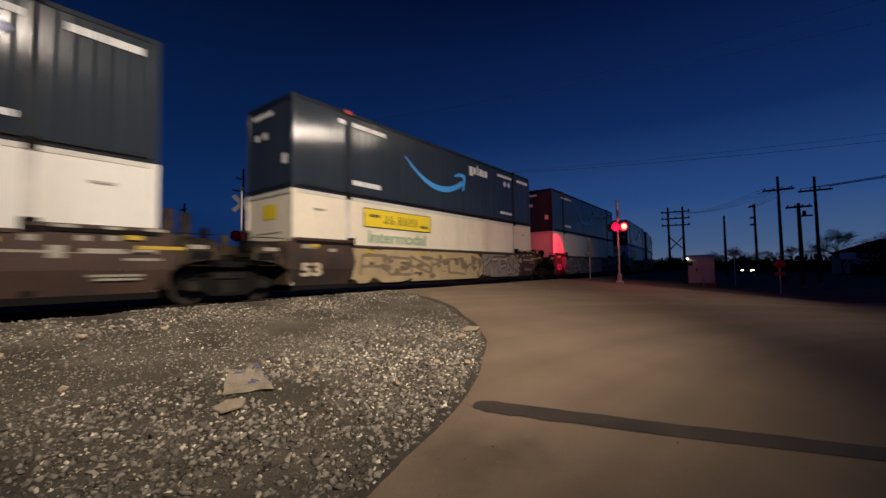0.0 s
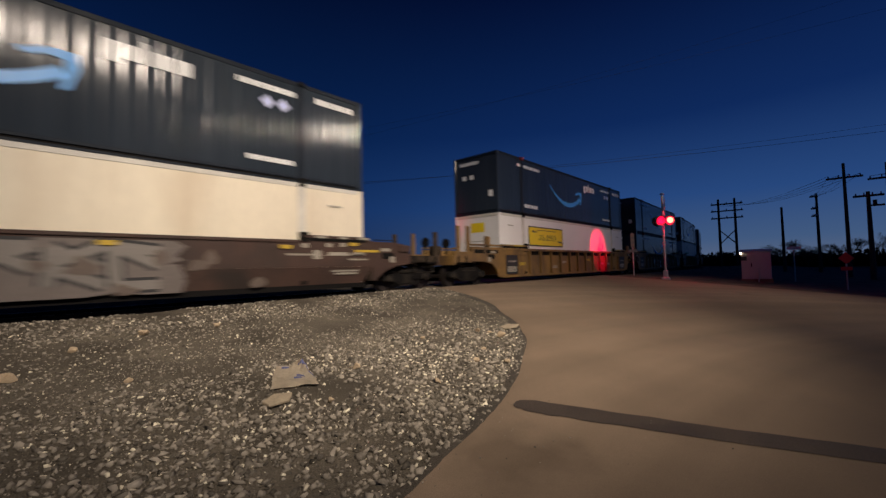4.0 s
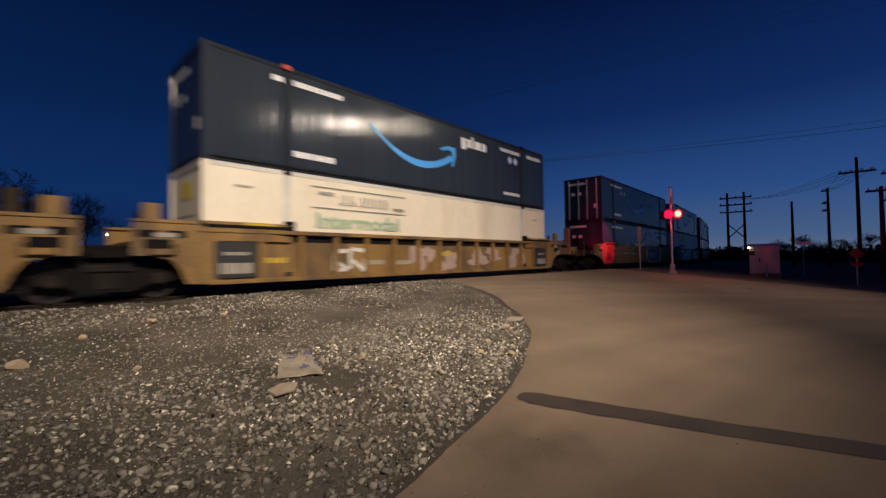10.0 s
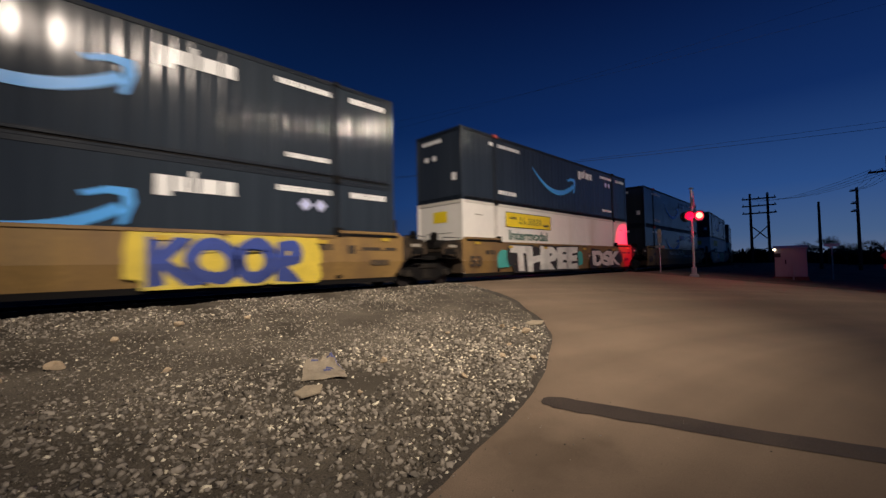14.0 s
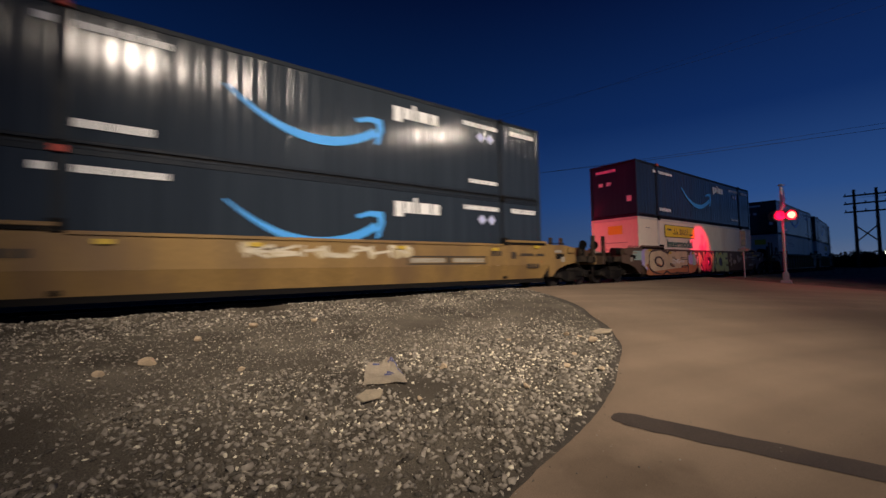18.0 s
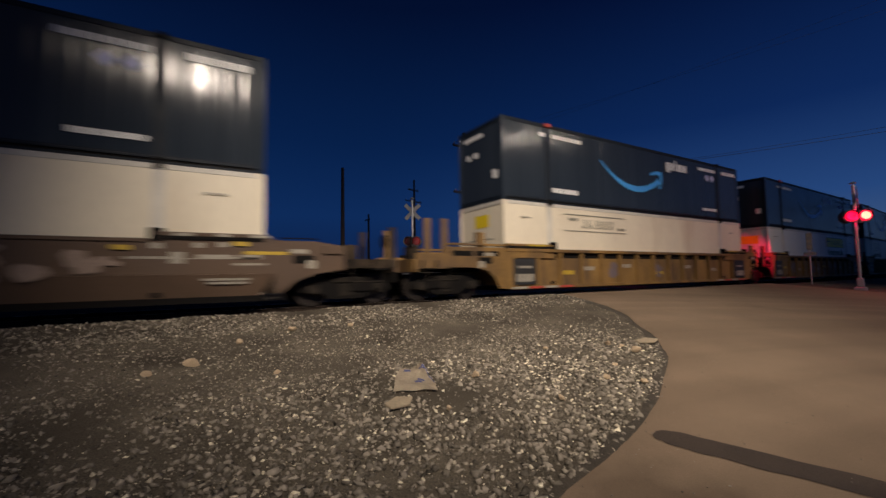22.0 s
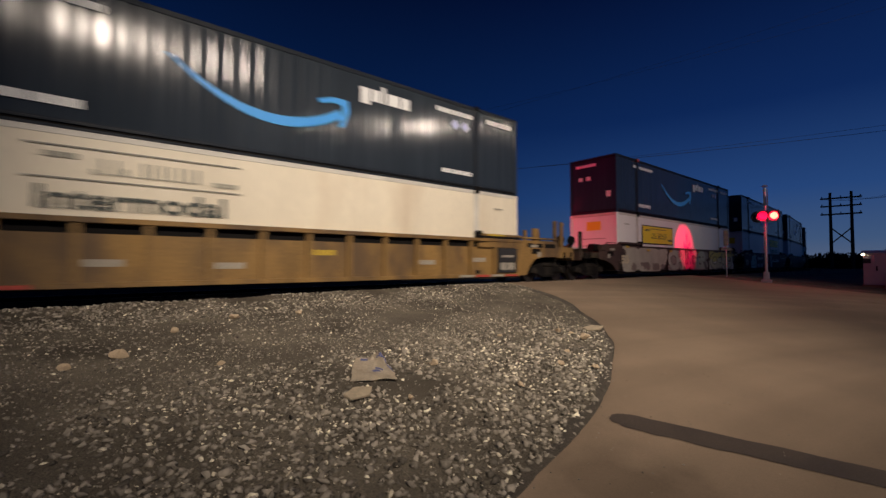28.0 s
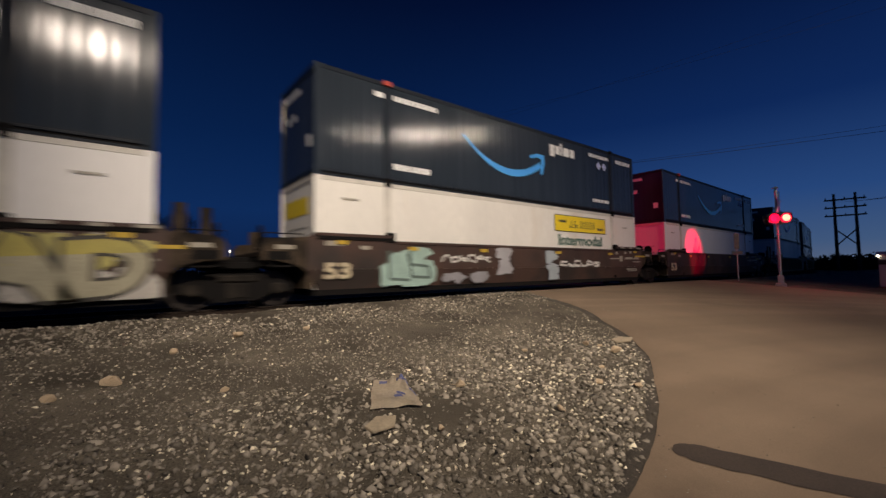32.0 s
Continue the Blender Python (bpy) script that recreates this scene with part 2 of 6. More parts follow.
M["black"] = mat("black_paint", (0.022, 0.022, 0.022), 0.55, var=0.3, scale=3, fine=50, bump=0.1)
M["timber"] = mat("pole_timber", (0.055, 0.042, 0.034), 0.9, var=0.4, scale=2, fine=30, bump=0.5, stretch=(1, 1, 0.1))
M["cable"] = mat("cable_black", (0.015, 0.015, 0.016), 0.6, var=0.2, bump=0)
M["bark"] = mat("bark", (0.055, 0.047, 0.04), 0.95, var=0.4, scale=3, fine=30, bump=0.5)
M["bush"] = mat("scrub", (0.022, 0.020, 0.014), 0.95, var=0.5, scale=2, fine=20, bump=0.4)
M["cabinet"] = mat("cabinet_metal", (0.50, 0.49, 0.47), 0.5, metal=0.2, var=0.12, scale=2, fine=40, bump=0.15, stretch=(1, 1, 0.3))
M["sign_grey"] = mat("weathered_sign_white", (0.20, 0.20, 0.20), 0.5, var=0.15, bump=0.05)
# black plate coloured lighter so the flasher's red shows on it as halo
M["plate_black"] = mat("faded_black_plate", (0.10, 0.085, 0.085), 0.6, var=0.2, bump=0.05)
M["sign_white"] = mat("sign_white", (0.75, 0.75, 0.75), 0.4, var=0.08, bump=0.05)
M["sign_red"] = mat("sign_red", (0.60, 0.05, 0.035), 0.4, var=0.1, bump=0.05)
M["lens_lit"] = mat("lit_red_lens", (0.5, 0.02, 0.02), 0.3, var=0.05, bump=0, emit=(1.0, 0.15, 0.09), strength=8.0)
M["lens_red"] = mat("red_lens", (0.5, 0.01, 0.03), 0.3, var=0.05, bump=0, emit=(1.0, 0.004, 0.05), strength=1.6)
M["lens_far"] = mat("far_red_lens", (0.09, 0.004, 0.006), 0.3, var=0.05, bump=0, emit=(1.0, 0.03, 0.05), strength=0.10)
M["lens_dim"] = mat("dim_red_lens", (0.07, 0.004, 0.006), 0.3, var=0.05, bump=0, emit=(1.0, 0.02, 0.06), strength=0.008)
M["lamp_glow"] = mat("lamp_glow", (0.8, 0.7, 0.5), 0.4, var=0.02, bump=0, emit=(1.0, 0.85, 0.62), strength=9.0)
M["window_glow"] = mat("lit_window", (0.8, 0.7, 0.5), 0.4, var=0.02, bump=0, emit=(1.0, 0.80, 0.55), strength=0.55)
M["window_orange"] = mat("lit_orange_window", (0.7, 0.4, 0.2), 0.4, var=0.02, bump=0, emit=(1.0, 0.42, 0.16), strength=0.35)
M["paper"] = mat("soiled_cardboard", (0.56, 0.48, 0.36), 0.85, var=0.2, scale=6, fine=40, bump=0.2, stain=(0.33, 0.27, 0.2), stain_at=0.6)
M["print_blue"] = mat("blue_print", (0.13, 0.14, 0.27), 0.7, var=0.3, scale=8, fine=40, bump=0.1)
M["wall_pale"] = mat("pale_wall", (0.55, 0.50, 0.42), 0.8, var=0.15, scale=1, fine=20, bump=0.1)
M["roof"] = mat("dark_roof", (0.05, 0.05, 0.055), 0.8, var=0.3, scale=1, fine=20, bump=0.2)

ct = M["concrete"].node_tree
c_pos = ct.nodes.new("ShaderNodeNewGeometry")


def c_node(kind, **kw):
    n = ct.nodes.new(kind)
    for k, v in kw.items():
        n.inputs[k].default_value = v
    return n


def c_away(place):
    """The distance of the surface from a point of the ground."""
    d = c_node("ShaderNodeVectorMath")
    d.operation = "DISTANCE"
    d.inputs[1].default_value = place
    ct.links.new(c_pos.outputs["Position"], d.inputs[0])
    return d.outputs["Value"]


c_ring = c_node("ShaderNodeCombineXYZ", Z=3.0)
ct.links.new(c_away((2.0, -21.0, 0.3)), c_ring.inputs["X"])
c_sweep = c_node("ShaderNodeTexNoise", Scale=0.9, Detail=3.0)
ct.links.new(c_ring.outputs[0], c_sweep.inputs["Vector"])
c_grain = c_node("ShaderNodeTexNoise", Scale=1.6, Detail=7.0)
ct.links.new(c_pos.outputs["Position"], c_grain.inputs["Vector"])
c_oil = c_node("ShaderNodeMath")
c_oil.operation = "MULTIPLY_ADD"
c_oil.inputs[1].default_value = 1.6
ct.links.new(c_grain.outputs[0], c_oil.inputs[0])
ct.links.new(c_away((2.62, 1.62, 0.2)), c_oil.inputs[2])
c_map = [c_node("ShaderNodeMapRange") for _ in range(2)]
for c_m, c_src, c_lim in zip(c_map, (c_sweep, c_oil), ((0.36, 0.66, 0.84, 1.12), (0.85, 1.35, 0.66, 1.0))):
    ct.links.new(c_src.outputs[0], c_m.inputs["Value"])
    for c_k, c_v in zip(("From Min", "From Max", "To Min", "To Max"), c_lim):
        c_m.inputs[c_k].default_value = c_v
c_mul = c_node("ShaderNodeMath")
c_mul.operation = "MULTIPLY"
ct.links.new(c_map[0].outputs[0], c_mul.inputs[0])
ct.links.new(c_map[1].outputs[0], c_mul.inputs[1])
c_tone = c_node("ShaderNodeVectorMath")
c_tone.operation = "SCALE"
c_base = ct.nodes["Principled BSDF"].inputs["Base Color"]
ct.links.new(c_base.links[0].from_socket, c_tone.inputs[0])
ct.links.new(c_mul.outputs[0], c_tone.inputs["Scale"])
ct.links.new(c_tone.outputs[0], c_base)

for k_ in ("soil", "gravel", "gravel_pale", "ballast", "tie", "grime", "bogie", "concrete", "bush", "grass"):
    M[k_].node_tree.nodes["Principled BSDF"].inputs["Specular IOR Level"].default_value = 0.12


# ---- mesh helpers ----
def mesh(bm, name, material):
    me = bpy.data.meshes.new(name)
    bm.normal_update()
    bm.to_mesh(me)
    bm.free()
    for m in material if isinstance(material, (list, tuple)) else [material]:
        me.materials.append(m)
    return me


def part(name, bm, material, parent=None, label=""):
    ob = new(name, mesh(bm, name, material) if isinstance(bm, bmesh.types.BMesh) else bm)
    ob.parent = parent
    return tagged(ob, label)


def thing(name, label, category, m=None, group="", kind=""):
    ob = new(name)
    ob.empty_display_size = 0.2
    if m:
        ob.matrix_world = m
    return tagged(ob, label, category, group, kind)


def box(bm, x0, x1, y0, y1, z0, z1, bevel=0.0):
    v = [bm.verts.new((x, y, z)) for z in (z0, z1) for x, y in ((x0, y0), (x1, y0), (x1, y1), (x0, y1))]
    fs = [bm.faces.new([v[i] for i in f]) for f in ((3, 2, 1, 0), (4, 5, 6, 7), (0, 1, 5, 4), (1, 2, 6, 5), (2, 3, 7, 6), (3, 0, 4, 7))]
    if bevel:
        bmesh.ops.bevel(bm, geom=list({e for f in fs for e in f.edges}), offset=bevel, segments=1, affect="EDGES")
    return bm


def boxes(*specs, bevel=0.0):
    bm = bmesh.new()
    for s in specs:
        box(bm, *s, bevel=bevel)
    return bm


def prism(bm, pts, y0, y1):
    """A plate: an outline in x and z, given anticlockwise as seen from -y, from y0 to y1."""
    a = [bm.verts.new((x, y0, z)) for x, z in pts]
    b = [bm.verts.new((x, y1, z)) for x, z in pts]
    bm.faces.new(a)
    bm.faces.new(b[::-1])
    for i in range(len(pts)):
        j = (i + 1) % len(pts)
        bm.faces.new((a[j], a[i], b[i], b[j]))
    return bm


def tube(bm, p, q, r0, r1=None, n=8, caps=True):
    p, q = Vector(p), Vector(q)
    r1 = r0 if r1 is None else r1
    d = (q - p).normalized()
    u = d.orthogonal().normalized()
    w = d.cross(u)
    ring = [[bm.verts.new(c + r * (u * math.cos(a) + w * math.sin(a))) for a in (2 * math.pi * k / n for k in range(n))] for c, r in ((p, r0), (q, r1))]
    for k in range(n):
        bm.faces.new((ring[0][k], ring[0][(k + 1) % n], ring[1][(k + 1) % n], ring[1][k]))
    if caps:
        bm.faces.new(ring[0][::-1])
        bm.faces.new(ring[1])
    return bm


def tubes(*specs, n=8):
    bm = bmesh.new()
    for s in specs:
        tube(bm, *s, n=n)
    return bm


def writing(text, size, material, name, spread=0.0, pack=1.0):
    """Letters as a flat mesh in the x-z plane that reads from -y, its corner at the lower left."""
    c = bpy.data.curves.new(name, "FONT")
    c.body, c.size, c.offset, c.extrude, c.space_character = text, size, spread, 0.002, pack
    ob = bpy.data.objects.new(name, c)
    scene.collection.objects.link(ob)
    bpy.context.view_layer.update()
    me = bpy.data.meshes.new_from_object(ob.evaluated_get(bpy.context.evaluated_depsgraph_get()))
    bpy.data.objects.remove(ob)
    me.transform(Matrix.Rotation(radians(90), 4, "X"))
    me.materials.clear()
    me.materials.append(material)
    return me


def fit_width(me, width, height):
    xs, zs = [v.co.x for v in me.vertices], [v.co.z for v in me.vertices]
    sx, sz = width / (max(xs) - min(xs)), height / (max(zs) - min(zs))
    me.transform(Matrix.Diagonal((sx, 1, sz, 1)) @ Matrix.Translation((-min(xs), 0, -min(zs))))
    return me

# ---- ground, gravel, concrete ----
def clamp(v, a, b):
    return max(a, min(b, v))


def ground_z(x, y):
    """The lie of the land: it climbs to the track, dips a little under it and is level beyond."""
    z = 0.0909 * clamp(y, -3.0, 9.3) + 0.0109 * clamp(x, -8.0, 8.0)
    if y > 9.6:
        z = z + (0.70 - z) * clamp((y - 9.6) / 0.9, 0, 1)
    if y > 14.2:
        z = 0.70 + 0.1 * clamp((y - 14.2) / 4, 0, 1)
    far = clamp((x - 28.0) / 15.0, 0, 1)
    if y < 9.6:
        z = z * (1 - far) + far * clamp(z, 0.2, 0.6)
    return z


# the gravel's border with the concrete, from the left to the track
EDGE = [(-40, -2.6), (-14, 0.35), (-6, 0.85), (-2.5, 1.2), (0.0, 1.5), (1.72, 1.80), (2.3, 1.94), (3.06, 2.13), (3.62, 2.32), (4.28, 2.58), (5.15, 3.02), (6.1, 3.56), (7.2, 4.5), (8.0, 5.4), (8.65, 6.05), (9.3, 7.0), (9.75, 7.9), (10.05, 8.8), (10.2, 10.45)]


def smooth_line(pts, n):
    """Points on a curve through the given ones."""
    out = []
    for i in range(len(pts) - 1):
        p0, p1, p2, p3 = (Vector(pts[clamp(i + k, 0, len(pts) - 1)]) for k in (-1, 0, 1, 2))
        m1 = (p2 - p0) * 0.5 * min(1, 2 * (p2 - p1).length / max(1e-6, (p2 - p0).length))
        m2 = (p3 - p1) * 0.5 * min(1, 2 * (p2 - p1).length / max(1e-6, (p3 - p1).length))
        for k in range(n):
            f = k / n
            out.append(tuple((2 * f ** 3 - 3 * f ** 2 + 1) * p1 + (f ** 3 - 2 * f ** 2 + f) * m1 + (3 * f ** 2 - 2 * f ** 3) * p2 + (f ** 3 - f ** 2) * m2))
    return out + [tuple(pts[-1])]


EDGE = smooth_line(EDGE, 8)


def edge_y(x):
    for (x0, y0), (x1, y1) in zip(EDGE, EDGE[1:]):
        if x0 <= x <= x1:
            return y0 + (y1 - y0) * (x - x0) / (x1 - x0)
    return -99 if x < EDGE[0][0] else 99


def axis_steps(near0, near1, step, far):
    near = list(np.arange(near0, near1 + 1e-6, step))
    out, d = [], step
    v = near1
    while v < far:
        d *= 1.35
        v += d
        out.append(v)
    left, d = [], step
    v = near0
    while v > -far:
        d *= 1.35
        v -= d
        left.append(v)
    return left[::-1] + near + out


def sheet(xs, ys, height):
    vs = [(x, y, height(x, y)) for y in ys for x in xs]
    n = len(xs)
    fs = [(j * n + i, j * n + i + 1, (j + 1) * n + i + 1, (j + 1) * n + i) for j in range(len(ys) - 1) for i in range(n - 1)]
    return vs, fs


def rough_ground(x, y):
    z = ground_z(x, y)
    d = y - edge_y(x)
    if d > 0 and -30 < x < 12 and y < 11:
        z -= 0.014 * clamp(1 - d / 0.22, 0, 1)
        z += min(1.0, d / 0.4) * (0.022 * noise.noise((x * 1.3, y * 1.3, 0)) + 0.012 * noise.noise((x * 5, y * 5, 3)) + 0.01)
    elif d > -0.3 and x < 10.2:
        z -= 0.006
    else:
        z -= 0.05
    return z


gv, gf = sheet(axis_steps(-12, 13, 0.14, 2500), axis_steps(-1.0, 11.2, 0.14, 2500), rough_ground)
ground_me = bpy.data.meshes.new("ground")
ground_me.from_pydata(gv, [], gf)
ground_me.materials.append(M["soil"])
ground_me.polygons.foreach_set("use_smooth", [True] * len(gf))
tagged(new("ground", ground_me), "grey-brown gravelly dirt rising to the railway track", "ground", kind="structure")

# the concrete apron, from the border out to its far sides
bm = bmesh.new()
far_side = []
n_edge = len(EDGE) - 1
dense = []
for k in range(n_edge + 1):
    f = k / n_edge * (len(EDGE) - 1)
    i = min(int(f), len(EDGE) - 2)
    dense.append(Vector(EDGE[i]).lerp(Vector(EDGE[i + 1]), f - i))
for k in range(n_edge + 1):
    f = k / n_edge
    far_side.append(Vector((-40, -30)).lerp(Vector((27, -30)), clamp(f / 0.5, 0, 1)) if f < 0.5 else Vector((27, -30)).lerp(Vector((24.5, 10.45)), (f - 0.5) / 0.5))
grid = []
for a, b in zip(dense, far_side):
    row = []
    for j in range(41):
        p = a.lerp(b, (j / 40) ** 1.6)
        wob = 0.02 * noise.noise((p.x * 1.5, p.y * 1.5, 5)) + 0.008 * noise.noise((p.x * 7, p.y * 7, 5)) if j == 0 else 0
        row.append(bm.verts.new((p.x + wob, p.y - wob, ground_z(p.x, p.y) + (0.022 if j else 0.012))))
    grid.append(row)
for r0, r1 in zip(grid, grid[1:]):
    for j in range(40):
        bm.faces.new((r0[j], r0[j + 1], r1[j + 1], r1[j])).smooth = True
bmesh.ops.recalc_face_normals(bm, faces=bm.faces)
tagged(part("pavement", bm, M["concrete"]), "worn tan concrete apron with stains and a curved edge", "pavement", kind="structure")

# the dark sealed joint that runs across the concrete
bm = bmesh.new()
rows = []
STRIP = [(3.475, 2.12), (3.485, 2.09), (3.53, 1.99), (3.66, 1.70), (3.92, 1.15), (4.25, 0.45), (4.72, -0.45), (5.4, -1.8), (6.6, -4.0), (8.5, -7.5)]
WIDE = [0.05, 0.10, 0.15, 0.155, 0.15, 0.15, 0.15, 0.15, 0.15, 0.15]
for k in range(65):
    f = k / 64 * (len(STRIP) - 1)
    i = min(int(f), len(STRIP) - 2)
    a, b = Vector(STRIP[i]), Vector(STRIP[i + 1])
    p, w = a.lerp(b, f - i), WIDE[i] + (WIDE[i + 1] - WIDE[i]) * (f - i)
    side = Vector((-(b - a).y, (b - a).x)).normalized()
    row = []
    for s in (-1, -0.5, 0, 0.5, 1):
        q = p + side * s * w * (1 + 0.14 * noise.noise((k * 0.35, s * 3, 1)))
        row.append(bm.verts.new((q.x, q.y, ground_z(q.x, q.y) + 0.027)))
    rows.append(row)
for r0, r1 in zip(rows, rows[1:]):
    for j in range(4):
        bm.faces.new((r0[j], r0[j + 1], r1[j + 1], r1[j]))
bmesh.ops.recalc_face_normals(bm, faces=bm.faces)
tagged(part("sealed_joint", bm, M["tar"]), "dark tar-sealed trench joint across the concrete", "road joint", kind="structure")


def lump(seed, rough=0.35, sub=1, flat=0.7):
    bm = bmesh.new()
    bmesh.ops.create_icosphere(bm, subdivisions=sub, radius=1.0)
    off = Vector((seed * 3.1, seed * 1.7, seed * 0.9))
    for v in bm.verts:
        v.co *= 1 + rough * (1.5 * noise.noise(v.co * 1.1 + off) + 0.5 * noise.noise(v.co * 3.2 + off))
        v.co.z *= flat
    return bm


def rock(seed, flat=0.75):
    """A broken stone: a hull of random points, its edges worn."""
    rk = random.Random(seed)
    bm = bmesh.new()
    for _ in range(16):
        p_ = Vector((rk.gauss(0, 1), rk.gauss(0, 1), rk.gauss(0, 1))).normalized() * rk.uniform(0.8, 1.1)
        bm.verts.new((p_.x, p_.y, p_.z * flat))
    bmesh.ops.convex_hull(bm, input=bm.verts[:])
    for v in [v for v in bm.verts if not v.link_faces]:
        bm.verts.remove(v)
    bmesh.ops.bevel(bm, geom=bm.edges[:], offset=0.07, segments=2, affect="EDGES")
    return bm


# loose gravel, too many to count: angular chips of ten shapes
kinds = []
for k in range(10):
    b_ = bmesh.new()
    rk = random.Random(k + 3)
    for _ in range(9):
        p_ = Vector((rk.gauss(0, 1), rk.gauss(0, 1), rk.gauss(0, 1))).normalized() * rk.uniform(0.75, 1.1)
        b_.verts.new((p_.x * 1.15, p_.y * 0.9, p_.z * 0.62))
    bmesh.ops.convex_hull(b_, input=b_.verts[:])
    bmesh.ops.triangulate(b_, faces=b_.faces[:])
    for v in [v for v in b_.verts if not v.link_faces]:
        b_.verts.remove(v)
    b_.verts.index_update()
    kinds.append((np.array([v.co[:] for v in b_.verts]), np.array([[v.index for v in f.verts] for f in b_.faces])))
    b_.free()
rs = np.random.RandomState(4)
heaps = {"gravel": ([], [], [0]), "gravel_pale": ([], [], [0])}


def bare(x, y):
    """How much of the dirt lies open: most beside the far curve of the concrete, some in trodden patches."""
    curve = clamp(1.25 - math.hypot((x - 8.0) / 2.3, (y - 6.6) / 2.3), 0, 1)
    lane = clamp(1.0 - abs(y - 5.9 - 0.12 * x) / 1.1, 0, 1) * (0.45 + 0.5 * noise.noise((x * 0.5, y * 0.9, 21)))
    return clamp(0.8 * curve + 0.55 * lane, 0, 0.85)


def scatter(n, x0, x1, y0, y1, size0, size1, power=2.2, pale=0.34, near=0.0):
    for _ in range(n):
        x, y = rs.uniform(x0, x1), rs.uniform(y0, y1)
        if y < edge_y(x) + 0.015 + 0.12 * rs.rand() ** 3 or x > 10.2:
            continue
        patch = noise.noise((x * 0.7, y * 0.7, 9))
        if patch < -0.35 + 0.45 * rs.rand() - 0.22 or rs.rand() < bare(x, y):
            continue
        # the heap of ballast ends in an uneven line
        if near and y - 0.10 * x + 0.9 * noise.noise((x * 0.6, y * 0.6, 31)) > 3.2 + 2.2 * rs.rand() ** 1.5:
            continue
        r = size0 + (size1 - size0) * rs.rand() ** power
        v, f = kinds[rs.randint(10)]
        a = rs.uniform(0, 6.28)
        ca, sa = math.cos(a), math.sin(a)
        light = rs.rand() < pale * (0.75 + 0.8 * patch) * clamp(0.62 + 0.12 * x, 0.4, 1.15)
        if light:
            r *= 0.78
        k = v * (r * rs.uniform(0.75, 1.15), r * rs.uniform(0.75, 1.1), r * rs.uniform(0.8, 1.4))
        tilt = rs.uniform(-0.6, 0.6)
        k = np.stack([k[:, 0] * math.cos(tilt) - k[:, 2] * math.sin(tilt), k[:, 1], k[:, 0] * math.sin(tilt) + k[:, 2] * math.cos(tilt)], 1)
        w = np.stack([k[:, 0] * ca - k[:, 1] * sa + x, k[:, 0] * sa + k[:, 1] * ca + y, k[:, 2] + rough_ground(x, y) + 0.15 * r], 1)
        vs_, fs_, at = heaps["gravel_pale" if light else "gravel"]
        vs_.append(w)
        fs_.append(f + at[0])
        at[0] += len(v)


# broken ballast close by, thinning to trodden dirt, thick again along the track
scatter(15000, -1.5, 6.5, 1.5, 5.6, 0.014, 0.040, 1.5, 0.26, near=1.0)
scatter(3000, -1.5, 5.8, 1.5, 4.8, 0.028, 0.054, 1.4, 0.16, near=1.0)
scatter(22000, -1.5, 6.5, 1.6, 6.0, 0.004, 0.015, 1.5, 0.22)
scatter(15000, -4.5, 9.4, 4.4, 8.6, 0.006, 0.019, 1.6, 0.23)
scatter(8500, -5.0, 9.4, 4.0, 8.2, 0.012, 0.036, 2.2, 0.17)
scatter(12500, -11.0, 10.3, 7.6, 10.4, 0.014, 0.046, 1.6, 0.20)
scatter(5500, -12.0, -0.5, 1.0, 8.0, 0.008, 0.035, 2.2, 0.2)
scatter(3500, -12.0, 12.0, 9.8, 11.4, 0.02, 0.05, 1.0, 0.1)
for name, (vs_, fs_, at) in heaps.items():
    g_me = bpy.data.meshes.new("gravel")
    verts_, tris_ = np.concatenate(vs_), np.concatenate(fs_)
    g_me.vertices.add(len(verts_))
    g_me.vertices.foreach_set("co", verts_.ravel())
    g_me.loops.add(tris_.size)
    g_me.loops.foreach_set("vertex_index", tris_.ravel())
    g_me.polygons.add(len(tris_))
    g_me.polygons.foreach_set("loop_start", np.arange(0, tris_.size, 3))
    g_me.update(calc_edges=True)
    g_me.materials.append(M[name])
    tagged(new("gravel", g_me), "loose dark grey gravel strewn over the dirt" if name == "gravel" else "pale limestone chips scattered among the gravel", "gravel", kind="stuff")

# grit that has strayed on to the concrete
verts_, tris_, at = [], [], 0
for _ in range(260):
    x = rs.uniform(1.5, 9.5)
    y = edge_y(x) - 0.03 - 2.2 * rs.rand() ** 2.6
    v, f = kinds[rs.randint(10)]
    r = rs.uniform(0.003, 0.011)
    verts_.append(v * r + (x, y, ground_z(x, y) + 0.022 + 0.4 * r))
    tris_.append(f + at)
    at += len(v)
g_me = bpy.data.meshes.new("grit")
g_me.from_pydata(np.concatenate(verts_).tolist(), [], np.concatenate(tris_).tolist())
g_me.materials.append(M["gravel"])
tagged(new("grit", g_me), "small stones strayed on to the concrete", "gravel", kind="stuff")

# a strip of darker bare earth along the concrete
M["earth"] = mat("damp_earth", (0.075, 0.062, 0.046), 0.95, var=0.6, scale=2.5, fine=70, bump=1.0, depth=0.02)
bm = bmesh.new()
prev = None
